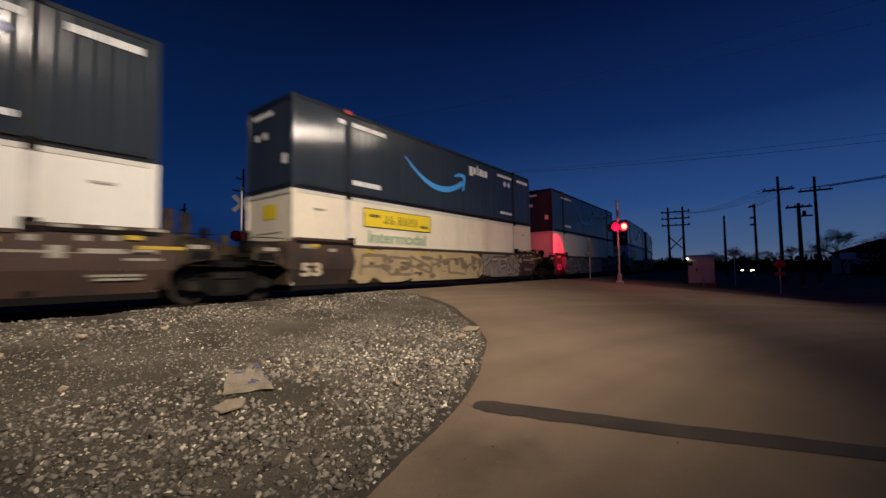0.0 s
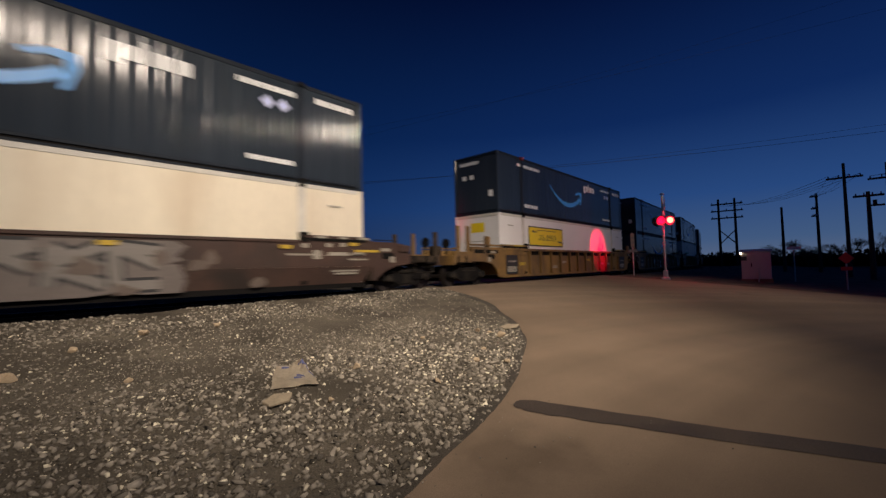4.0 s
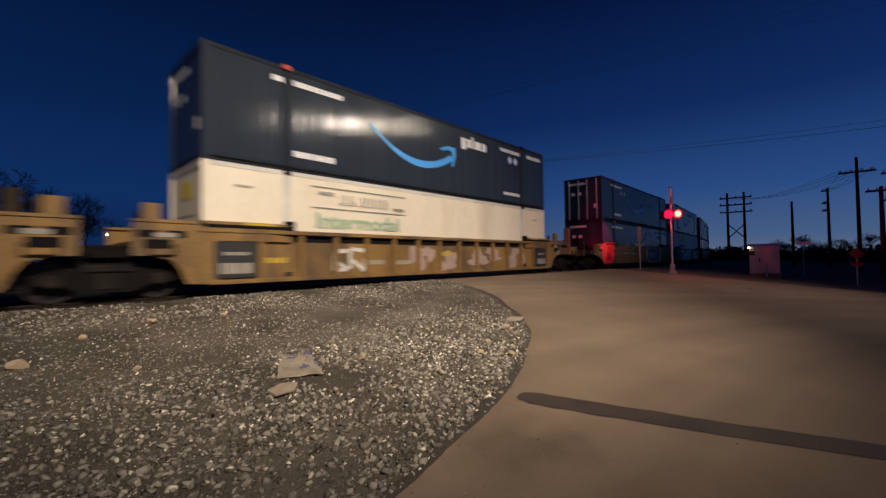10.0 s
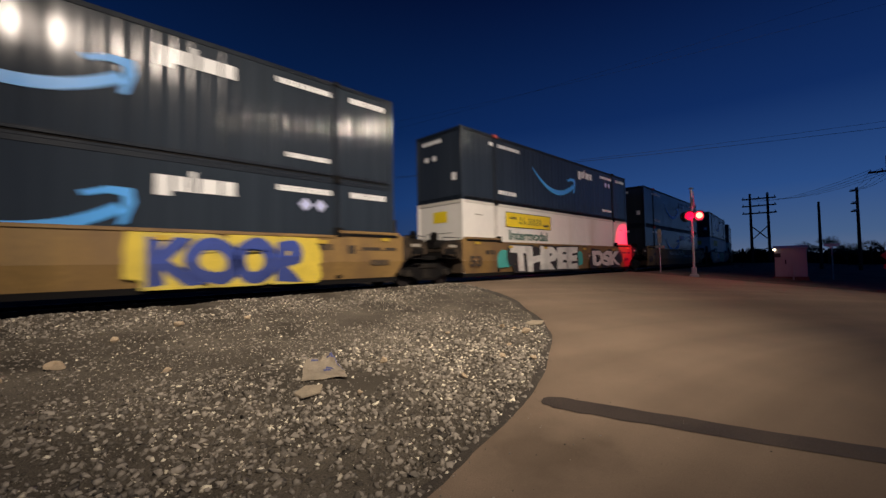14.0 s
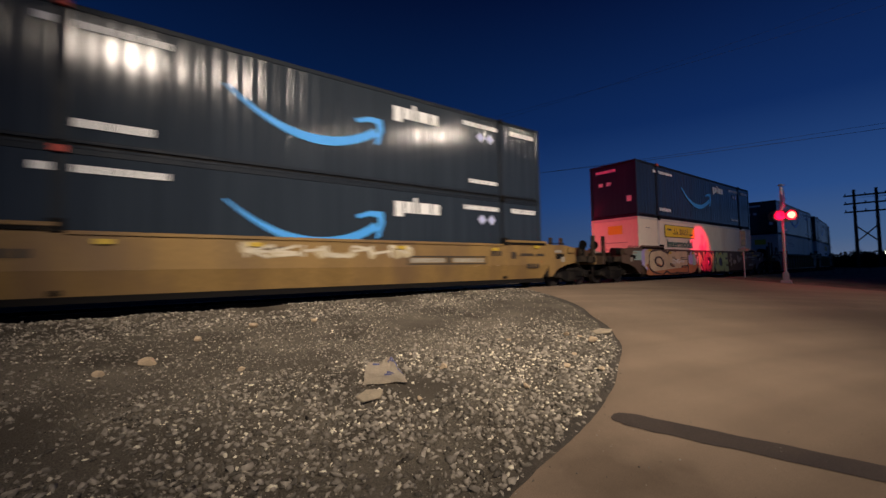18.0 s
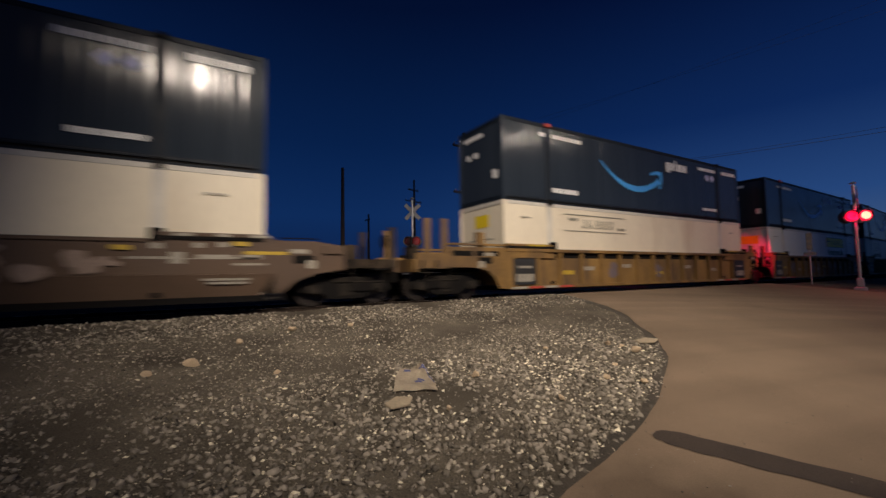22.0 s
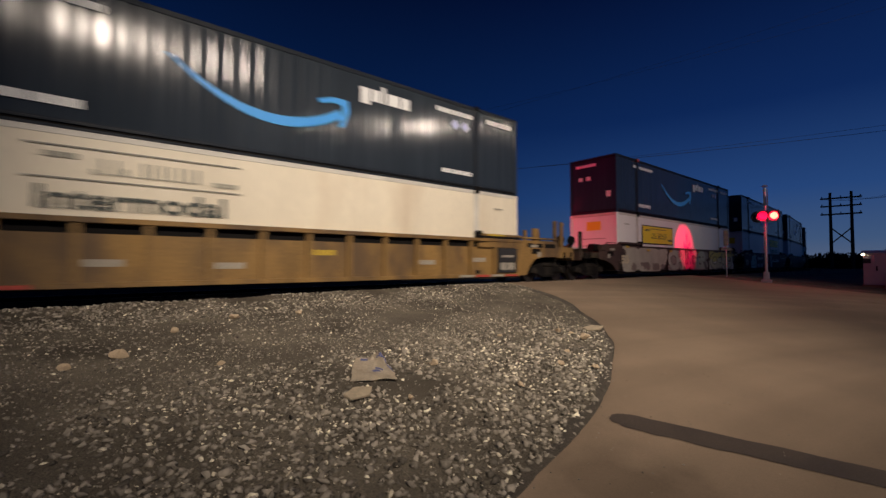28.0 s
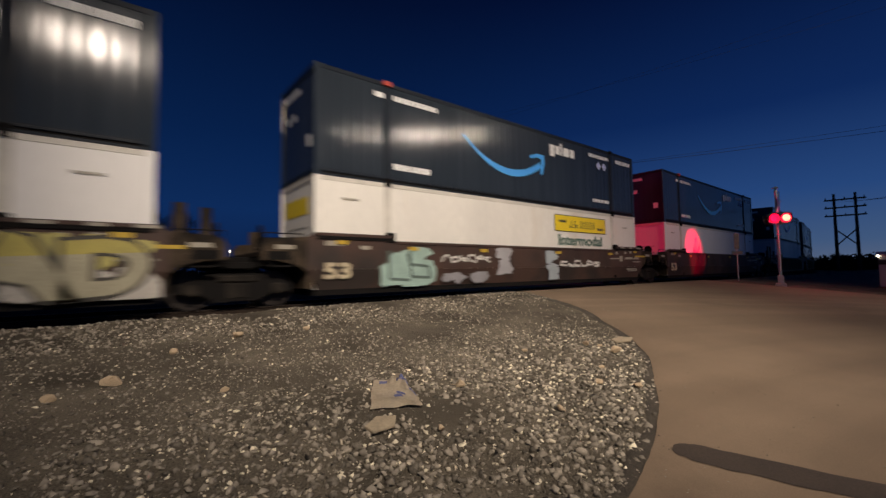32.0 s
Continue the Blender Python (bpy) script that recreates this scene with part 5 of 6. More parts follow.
        o = part("data_bar", comb("data_bar", [(0, 0.25, 0, 0.25), (0.5, 1.2, 0.1, 0.2), (1.35, 1.8, 0.1, 0.2)], pale), None, c)
        o.location = (6.2, py, 1.1)
    for k, (kind, rgb, x0, x1, z0, z1, n, size) in enumerate(graffiti):
        yy = -1.376 - 0.0025 * k if ribbed else py - 0.003 - 0.0025 * k
        if kind == "tag":
            # an outline, a fill and a second tone in the lower part
            for i, (tone, grow, cut) in enumerate(((rgb[1], size, None), (rgb[0], 0.0, None), (rgb[2], 0.0, (z0 + z1) / 2 - 0.12))):
                if tone:
                    o = tagged(part("graffiti", lettered(n, x0, x1, z0, z1, grow, paint(tone), cut), None, c), kind="stuff")
                    o.location.y = yy - 0.0022 * i
            continue
        if kind == "blob":
            bm = splotches(seed * 10 + k, x0, x1, z0, z1, n, size)
        else:
            if kind == "outl":
                u = tagged(part("graffiti", strokes(seed * 10 + k, x0, x1, z0, z1, n, size + 0.13, size), paint(K), c), kind="stuff")
                u.location = (0, yy + 0.0012, 0)
            bm = strokes(seed * 10 + k, x0, x1, z0, z1, n, size)
        o = tagged(part("graffiti", bm, paint(rgb), c), kind="stuff")
        o.location = (0, yy, 0)
    return c


W, K, BL = (0.62, 0.60, 0.55), (0.02, 0.02, 0.02), (0.03, 0.06, 0.28)
BUFF, MINT, TEAL, OLIVE, ORANGE, LILAC, YEL = (0.40, 0.31, 0.17), (0.33, 0.46, 0.40), (0.06, 0.36, 0.31), (0.32, 0.37, 0.17), (0.42, 0.16, 0.06), (0.40, 0.33, 0.60), (0.62, 0.47, 0.05)
CREAM_P, DUSK_P = (0.55, 0.43, 0.27), (0.085, 0.065, 0.05)
# kind, colour, x from, x to, z from, z to, count, size
G_A = (("blob", BUFF, -6.0, 2.4, 0.34, 1.52, 60, 0.75), ("blob", (0.22, 0.19, 0.16), 2.2, 6.2, 0.36, 1.5, 26, 0.6), ("outl", (0.27, 0.24, 0.20), 2.3, 6.2, 0.42, 1.42, 5, 0.15), ("line", (0.20, 0.15, 0.09), -5.6, 2.0, 0.5, 1.35, 6, 0.10), ("blob", (0.17, 0.125, 0.08), -5.8, 2.2, 0.4, 1.4, 26, 0.22), ("blob", DUSK_P, -5.8, 2.2, 0.5, 1.3, 9, 0.11), ("blob", YEL, -3.0, 5.5, 1.1, 1.4, 5, 0.1))
G_B = (("blob", (0.15, 0.125, 0.11), -7.0, 3.0, 0.34, 1.5, 50, 0.6), ("outl", (0.20, 0.18, 0.16), -6.6, 2.6, 0.42, 1.46, 9, 0.20), ("blob", (0.12, 0.09, 0.07), -6.8, 5.0, 0.34, 1.5, 14, 0.22))
G_C = (("blob", YEL, 0.9, 5.35, 0.30, 1.56, 44, 0.5), ("tag", (BL, (0.50, 0.40, 0.08), (0.024, 0.045, 0.20)), 1.25, 5.05, 0.36, 1.46, "KOOR", 0.16))
G_D = (("blob", TEAL, -6.15, -5.1, 0.55, 1.3, 9, 0.34), ("blob", K, -5.5, 0.9, 0.30, 1.52, 46, 0.5), ("blob", TEAL, -1.4, 0.2, 1.0, 1.5, 5, 0.3), ("blob", TEAL, 0.7, 1.4, 0.5, 1.3, 5, 0.28), ("tag", (W, K, (0.55, 0.53, 0.48)), -5.3, 0.8, 0.36, 1.48, "THREE", 0.16), ("blob", K, 2.0, 6.8, 0.34, 1.46, 30, 0.45), ("tag", (W, K, None), 2.5, 6.4, 0.5, 1.34, "DSK", 0.1))
G_E = (("blob", (0.44, 0.36, 0.22), -2.8, 2.0, 1.08, 1.5, 13, 0.2), ("line", (0.52, 0.46, 0.34), -2.7, 1.9, 1.08, 1.5, 7, 0.07))
G_F = (("blob", MINT, -9.0, -7.9, 1.05, 1.5, 9, 0.4), ("blob", LILAC, -8.2, -7.2, 0.34, 1.6, 10, 0.4), ("blob", CREAM_P, -7.9, -2.7, 0.60, 1.58, 52, 0.55), ("blob", ORANGE, -7.8, -1.7, 0.28, 0.88, 34, 0.5), ("tag", (CREAM_P, (0.05, 0.035, 0.03), ORANGE), -7.5, -3.1, 0.36, 1.54, "OSE", 0.2), ("blob", LILAC, -3.0, -2.2, 0.8, 1.56, 7, 0.28), ("blob", MINT, -2.5, -1.8, 0.34, 1.55, 5, 0.25), ("line", W, -4.9, -3.5, 0.82, 1.12, 4, 0.07), ("blob", (0.36, 0.33, 0.30), -1.9, -0.8, 0.3, 1.3, 8, 0.3), ("blob", (0.045, 0.045, 0.075), -1.7, 2.9, 0.32, 1.54, 20, 0.4), ("tag", (OLIVE, (0.09, 0.085, 0.05), (0.25, 0.30, 0.13)), -1.7, 2.85, 0.34, 1.53, "NOKOE", 0.1), ("blob", (0.62, 0.62, 0.48), -0.8, 2.6, 0.6, 1.1, 4, 0.18), ("blob", (0.30, 0.22, 0.17), 3.0, 5.4, 0.5, 1.5, 9, 0.2))
G_H = (("blob", (0.36, 0.33, 0.27), -8.0, -2.8, 0.32, 1.54, 34, 0.6), ("blob", (0.17, 0.13, 0.11), -8.0, -2.6, 0.32, 0.8, 8, 0.3), ("blob", (0.24, 0.20, 0.17), -2.8, 3.3, 0.32, 1.5, 34, 0.5), ("tag", ((0.36, 0.36, 0.30), (0.10, 0.07, 0.06), (0.31, 0.31, 0.255)), -2.75, 3.1, 0.36, 1.52, "CHUGER", 0.12), ("blob", (0.43, 0.38, 0.12), 3.4, 8.25, 0.85, 1.55, 30, 0.4), ("blob", (0.46, 0.43, 0.38), 3.4, 8.2, 0.34, 0.95, 26, 0.4), ("tag", ((0.42, 0.36, 0.09), (0.05, 0.045, 0.035), (0.38, 0.35, 0.24)), 3.7, 8.0, 0.42, 1.48, "CEAD", 0.16))
G_I = (("blob", MINT, -6.3, -4.4, 0.36, 1.5, 22, 0.4), ("line", (0.10, 0.14, 0.12), -6.1, -4.6, 0.5, 1.4, 2, 0.08), ("line", W, -4.2, -2.1, 1.02, 1.3, 6, 0.06), ("blob", (0.26, 0.25, 0.26), -4.2, -2.2, 0.36, 0.75, 9, 0.25), ("blob", (0.36, 0.35, 0.36), -1.9, -1.0, 0.4, 1.56, 9, 0.3), ("blob", (0.34, 0.38, 0.40), 0.8, 1.6, 0.4, 1.5, 8, 0.3), ("line", W, 1.7, 4.5, 0.85, 1.15, 6, 0.07))
G_R = (("blob", (0.13, 0.10, 0.11), -5.4, -4.4, 0.5, 1.2, 5, 0.25), ("blob", (0.13, 0.10, 0.11), -2.0, -1.0, 0.5, 1.2, 5, 0.25), ("blob", (0.20, 0.14, 0.13), 1.8, 3.0, 0.5, 1.2, 5, 0.25))
G_R2 = (("blob", (0.40, 0.29, 0.24), -1.5, 6.0, 0.36, 1.26, 26, 0.35), ("line", W, -4.6, -3.4, 0.4, 1.2, 2, 0.12))
G_R3 = (("outl", W, -2.05, -0.1, 0.34, 1.24, 2, 0.24), ("blob", W, -3.0, -2.3, 0.45, 1.1, 4, 0.2), ("outl", (0.50, 0.46, 0.40), 2.42, 2.95, 0.62, 1.26, 1, 0.2), ("outl", (0.50, 0.46, 0.40), 3.38, 3.92, 0.62, 1.24, 1, 0.2), ("outl", (0.50, 0.46, 0.40), 4.36, 4.9, 0.6, 1.22, 1, 0.2), ("outl", (0.50, 0.46, 0.40), 5.32, 5.95, 0.58, 1.22, 1, 0.2))
G_Y = (("blob", (0.14, 0.11, 0.12), -3.1, -2.3, 0.5, 1.2, 4, 0.22), ("blob", (0.14, 0.11, 0.12), 0.1, 0.8, 0.5, 1.2, 4, 0.22))
LAB = {"mustard": "grimy mustard well car with ribbed sides", "yellow": "faded yellow well car with smooth sides", "brown": "rust-brown well car with smooth sides", "tan": "tan-brown well car with smooth sides"}
# where each container's near end lies at the start, its well car and its load
TRAIN = [
    (-12.53, "brown", False, "joint", "joint", (), "white", "plain"),
    (7.05, "brown", False, "joint", "joint", G_A, "cream", "both"),
    (26.75, "brown", False, "joint", "coupler", G_B, "cream", "plain"),
    (50.60, "mustard", True, "coupler", "joint", (), "cold", "panel"),
    (70.40, "mustard", True, "joint", "joint", G_R3, "navy", "plain"),
    (90.15, "mustard", True, "joint", "coupler", G_R2, "cream", "outline_both"),
    (113.92, "yellow", False, "coupler", "joint", G_C, "navy", "plain"),
    (133.42, "yellow", False, "joint", "joint", G_D, "white", "both"),
    (153.02, "yellow", False, "joint", "coupler", G_E, "navy", "plain"),
    (176.52, "tan", False, "coupler", "coupler", G_F, "cream", "both"),
    (200.06, "mustard", True, "coupler", "joint", G_Y, "cream", "outline"),
    (219.60, "mustard", True, "joint", "joint", G_R, "white", "late"),
    (239.12, "mustard", True, "joint", "coupler", (), "cream", "outline_both"),
    (262.55, "brown", False, "coupler", "joint", G_H, "cold", "panel"),
    (281.97, "brown", False, "joint", "joint", G_I, "white", "late"),
    (301.40, "brown", False, "joint", "coupler", (), "cold", "plain"),
    (324.9, "mustard", True, "coupler", "joint", (), "white", "plain"),
    (344.4, "mustard", True, "joint", "joint", (), "navy", "plain"),
    (363.9, "mustard", True, "joint", "coupler", (), "cream", "plain"),
]
MOVERS = []
for n_, (s0, colour, ribbed, left, right, graf, load, style) in enumerate(TRAIN):
    lab = LAB[colour] + (" and spray-painted graffiti" if graf else ", rolling on the rails")
    car = well_car(colour, ribbed, left, right, n_ + 3, graf, lab)
    low = container(load, style, n_ + 7, False, 0.16)
    top = container("navy", "plain", n_, n_ == 6)
    MOVERS.append((s0 + HALF, car, low, top))

# ---- crossing signals ----
def crossing_signal(m, lit, label, swing=0, lamp_z=3.36, board_z=4.2, top=4.72):
    """A mast with crossed boards and a pair of red lamps facing local -y, and a pair behind."""
    s = thing("crossing_signal", label, "crossing signal", m, "crossing signals")
    part("foundation", boxes((-0.22, 0.22, -0.22, 0.22, -0.3, 0.10), (-0.13, 0.13, -0.13, 0.13, 0.10, 0.5), bevel=0.03), M["galv"], s)
    part("mast", tubes(((0, 0, 0.4), (0, 0, top), 0.062), n=12), M["galv"], s, "galvanised mast")
    part("finial", tubes(((0, 0, top), (0, 0, top + 0.14), 0.09, 0.03), n=12), M["galv"], s)
    part("bell", tubes(((0, 0.0, top + 0.18), (0, 0, top + 0.26), 0.15, 0.05), n=14), M["galv"], s)
    for a in (45, -45):
        o = part("crossbuck_board", boxes((-0.61, 0.61, -0.012, 0.012, -0.115, 0.115), bevel=0.004), M["sign_grey"], s)
        o.matrix_basis = pose(0, -0.09 - (0.03 if a > 0 else 0), board_z, 0, a, 0)
    part("arm", tubes(((-0.5, 0, lamp_z), (0.5, 0, lamp_z), 0.04), n=8), M["black"], s)
    for k, (x, d) in enumerate(((-0.24, -1), (0.24, -1), (-0.24, 1), (0.24, 1))):
        sw = Matrix.Rotation(radians(swing), 4, "Z")
        h = part("lamp_head", tubes(((x, d * 0.06, lamp_z), (x, d * 0.30, lamp_z), 0.10, 0.19), n=20), M["black"], s)
        h.matrix_basis = sw @ Matrix.Translation((0, -0.025 * (k % 2), 0))
        part("backplate", tubes(((x, d * 0.26, lamp_z), (x, d * 0.275, lamp_z), 0.295), n=32), M["plate_black"], h, "black round backplate")
        # wider than a real lens; its glow also stands for the lamps' halo
        ln = part("lens", tubes(((x, d * 0.275, lamp_z), (x, d * 0.33, lamp_z), 0.235, 0.19), n=24), M["lens_red" if lit > 1 else ("lens_far" if k % 2 == lit else "lens_dim")], h, "glowing red lens")
        if lit > 1 and k % 2 == 1:
            part("bulb", tubes(((x, d * 0.331, lamp_z), (x, d * 0.37, lamp_z), 0.175, 0.11), n=20), M["lens_lit"], ln, "white-hot lamp centre")
        bm = bmesh.new()
        prev = None
        for i in range(13):
            a = radians(-15 + 210 * i / 12)
            row = [bm.verts.new((x + 0.255 * math.cos(a), d * q, lamp_z + 0.255 * math.sin(a))) for q in (0.275, 0.275 + 0.26 * max(0.25, math.sin(a)))]
            if prev:
                bm.faces.new((prev[0], row[0], row[1], prev[1]))
            prev = row
        bmesh.ops.solidify(bm, geom=bm.faces[:], thickness=0.006)
        part("hood", bm, M["black"], h)
    return s


crossing_signal(pose(SIGNAL.x, SIGNAL.y, SIGNAL.z, 0, 0, 12), 2, "grade crossing signal mast with lit red flashers beside the track", -66)
crossing_signal(pose(11.45, 22.2, 0.8, 0, 0, 148), 0, "grade crossing signal with white crossed boards beyond the track", 0, 2.85, 4.65, 5.25)

# ---- relay cabinet, signs ----
cab = thing("relay_cabinet", "grey metal relay cabinet with a lamp on its corner", "equipment cabinet", pose(32.9, 2.9, 0.36, 0, 0, 5))
part("body", boxes((-1.0, 1.0, -0.74, 0.74, 0.1, 1.74), bevel=0.02), M["cabinet"], cab)
part("plinth", boxes((-0.95, 0.95, -0.8, 0.8, -0.2, 0.1)), M["concrete"], cab)
bm = bmesh.new()
prism(bm, [(-1.08, 1.74), (1.08, 1.74), (1.08, 1.80), (0, 1.96), (-1.08, 1.80)], -0.82, 0.82)
part("roof", bm, M["cabinet"], cab)
d_ = part("door", boxes((-1.03, -1.0, -0.6, 0.35, 0.2, 1.72), bevel=0.006), M["cabinet"], cab)
part("handle", boxes((-1.07, -1.03, 0.2, 0.26, 0.85, 1.1), bevel=0.006), M["steel"], d_)
part("vent", boxes((-1.04, -1.0, 0.45, 0.75, 1.25, 1.5)), M["black"], cab)
part("conduit", tubes(((-1.1, -0.1, -0.1), (-1.1, -0.1, 0.75), 0.04)), M["galv"], cab)
part("corner_lamp", lump(5, 0.05, 1, 1.0), M["lamp_glow"], cab, "small lit lamp").matrix_basis = Matrix.LocRotScale((-1.06, 0.74, 1.72), None, (0.07, 0.07, 0.07))

def marker(name, label, category, x, y, tall, board, mate, shape="rect", turn=0):
    s = thing(name, label, category, pose(x, y, ground_z(x, y) - 0.05, 0, 0, turn))
    part("post", tubes(((0, 0.03, -0.2), (0, 0.03, tall), 0.035), n=8), M["galv"], s)
    w, z0, z1 = board
    if shape == "rect":
        part("board", boxes((-w / 2, w / 2, -0.015, 0.0, z0, z1), bevel=0.004), mate, s)
    else:
        bm = bmesh.new()
        h = (z1 - z0) / 2
        prism(bm, [(0, z0), (w / 2, z0 + h), (0, z1), (-w / 2, z0 + h)], -0.015, 0.0)
        part("board", bm, mate, s)
    return s


dia = marker("warning_sign", "red diamond warning sign on a post with a small plate", "road sign", 29.9, -1.12, 1.95, (0.62, 1.33, 1.95), M["sign_red"], "diamond", -88)
part("plate", boxes((-0.22, 0.22, -0.02, -0.005, 1.0, 1.2), bevel=0.004), M["sign_red"], dia)
tee = marker("tee_post", "post with a short horizontal board across its top", "sign post", 35.9, 1.15, 2.3, (0.75, 2.12, 2.28), M["sign_white"], "rect", -88)
mk = marker("track_marker", "narrow white marker board on a post by the track", "track sign", 28.3, 8.85, 2.75, (0.24, 1.8, 2.7), M["sign_grey"], "rect", -72)
part("plate", boxes((-0.26, 0.26, -0.02, -0.004, 1.5, 1.68), bevel=0.004), M["sign_grey"], mk)
for k in range(3):
    part("numeral", boxes((-0.1, 0.1, -0.022, -0.016, 1.9 + 0.3 * k, 2.05 + 0.3 * k)), M["logo_grey"], mk)
sgn = marker("small_sign", "small white sign on a post by the far road", "road sign", 62.0, -7.9, 2.6, (1.3, 1.9, 2.6), M["sign_white"], "rect", -85)


# ---- utility poles and wires ----
def utility_pole(x, y, z0, top, arms=(), thick=0.16, label="dark timber utility pole with crossarms", turn=90):
    p = thing("utility_pole", label, "utility pole", pose(x, y, z0, 0, 0, turn), "utility poles")
    h = top - z0
    part("pole", tubes(((0, 0, -0.3), (0, 0, h), thick, thick * 0.62), n=10), M["timber"], p)
    for z, half, side in arms:
        a = part("crossarm", boxes((-half + side, half + side, 0.08, 0.2, z - z0 - 0.07, z - z0 + 0.07), bevel=0.01), M["timber"], p)
        for k in range(4):
            part("insulator", tubes(((-half + side + 0.15 + k * (2 * half - 0.3) / 3, 0.14, z - z0 + 0.07), (-half + side + 0.15 + k * (2 * half - 0.3) / 3, 0.14, z - z0 + 0.22), 0.05, 0.03), n=6), M["galv"], a)
    return p


utility_pole(17.0, 24.7, 0.75, 11.95, ((10.95, 0.95, 0), (7.55, 0.95, 0)), 0.19, turn=10)
utility_pole(10.7, 33.3, 0.8, 10.6, (), 0.2, "bare dark timber pole beyond the track")
utility_pole(21.6, 55.8, 0.8, 10.4, ((9.6, 0.9, 0),), 0.2)
utility_pole(25.0, 48.2, 0.8, 14.1, ((12.8, 0.95, 0), (11.3, 1.5, 0)), 0.2, turn=20)
utility_pole(59.9, 2.85, 0.3, 7.5, (), 0.17, "bare dark timber pole")
utility_pole(60.0, -0.1, 0.3, 8.65, ((8.3, 0.35, 0.2), (7.0, 0.3, 0.2), (6.2, 0.3, 0.2)), 0.17)
utility_pole(44.9, -1.8, 0.3, 9.0, ((7.85, 1.05, 0),), 0.15)
utility_pole(44.8, -4.1, 0.3, 8.65, ((7.5, 1.05, 0),), 0.15)
tp = utility_pole(39.9, -2.72, 0.4, 6.05, ((5.75, 0.75, 0),), 0.17, "timber utility pole with a transformer")
part("crossarm", boxes((-0.75, 0.1, 0.06, 0.16, 4.62, 4.74), bevel=0.01), M["timber"], tp)
part("transformer", tubes(((-0.3, 0.02, 4.75), (-0.3, 0.02, 5.05), 0.11), n=14), M["timber"], tp)
part("guard", tubes(((0, -0.19, 0.0), (0, -0.19, 2.6), 0.05), n=8), M["galv"], tp)
hf = thing("h_frame_pole", "two-legged timber transmission pole with three crossarms and a brace", "utility pole", pose(94.1, 12.6, 0.3, 0, 0, -83))
for x in (-1.27, 1.27):
    part("leg", tubes(((x, 0, -0.3), (x, 0, 13.1), 0.26, 0.18), n=10), M["timber"], hf)
for z in (12.1, 10.8, 9.45):
    part("crossarm", boxes((-2.5, 2.5, -0.28, -0.1, z - 0.12, z + 0.12), bevel=0.02), M["timber"], hf)
    for k in range(3):
        part("insulator", tubes(((-2.3 + 2.3 * k, -0.2, z + 0.12), (-2.3 + 2.3 * k, -0.2, z + 0.4), 0.1, 0.06), n=6), M["galv"], hf)
for a, b in (((-1.25, 4.6), (1.25, 7.2)), ((1.25, 4.6), (-1.25, 7.2))):
    part("brace", tubes(((a[0], 0.22, a[1]), (b[0], 0.22, b[1]), 0.1), n=6), M["timber"], hf)


def wire(a, b, sag, r=0.012):
    bm = bmesh.new()
    a, b = Vector(a), Vector(b)
    prev = None
    for k in range(25):
        f = k / 24
        p = a.lerp(b, f) - Vector((0, 0, 4 * sag * f * (1 - f)))
        ring = [bm.verts.new(p + Vector(q) * r) for q in ((0.7, -0.7, 0), (0, 0, 1), (-0.7, 0.7, 0), (0, 0, -1))]
        if prev:
            for i in range(4):
                bm.faces.new((prev[i], prev[(i + 1) % 4], ring[(i + 1) % 4], ring[i]))
        prev = ring
    tagged(part("overhead_wire", bm, M["cable"]), "thin black overhead wire between utility poles", "wire", "overhead wires")


wire((17.0, 24.5, 7.75), (44, -14, 10.4), 0.55, 0.011)
wire((17.6, 24.6, 7.75), (44, -13, 11.0), 0.5, 0.008)
for dx, zz in ((-0.8, 0), (0.8, 0)):
    wire((17.0 + dx, 24.7, 11.15), (33, -12, 15.6 + dx), 0.5, 0.005)
for dy in (-0.9, -0.3, 0.3, 0.9):
    wire((44.9, -1.8 + dy, 8.1), (59.9, -0.1 + dy * 0.3, 8.4), 0.25, 0.014)
    wire((44.8, -4.1 + dy, 7.75), (40, -20 + dy, 9.2), 0.3, 0.016)
    wire((44.9, -1.8 + dy, 8.1), (94, 12.6 + dy * 2, 12.3), 0.9, 0.014)


# ---- trees and scrub ----
def tree_mesh(seed, high, spread, twigs=5):
    rnd = random.Random(seed)
    trunk, crown = bmesh.new(), bmesh.new()

    def grow(p, d, length, r, level):
        q = p + d * length
        tube(trunk if level < 2 else crown, p, q, r, r * 0.66, n=6 if level < 2 else 3, caps=False)
        if level >= twigs:
            return
        for _ in range((rnd.choice((2, 3, 3)) if level < 3 else rnd.choice((3, 3, 4))) if level else 4):
            side = Vector((rnd.gauss(0, 1), rnd.gauss(0, 1), rnd.gauss(0, 0.45))).normalized()
            nd = (d * 0.75 + side * spread + Vector((0, 0, 0.12))).normalized()
            grow(p.lerp(q, rnd.uniform(0.55, 1.0)), nd, length * rnd.uniform(0.58, 0.82), r * 0.63, level + 1)

    grow(Vector((0, 0, -0.2)), Vector((rnd.uniform(-0.05, 0.05), rnd.uniform(-0.05, 0.05), 1)), high * 0.27, high * 0.013, 0)
    return mesh(trunk, "trunk", M["bark"]), mesh(crown, "crown", M["bark"])


def tree(me, m, label="bare winter tree with fine dark twigs"):
    t = thing("tree", label, "tree", m, "bare trees")
    part("trunk", me[0], None, t)
    part("crown", me[1], None, t)
    return t


TREES = [tree_mesh(s, 10.0, 0.74, 7) for s in (3, 8, 15)]
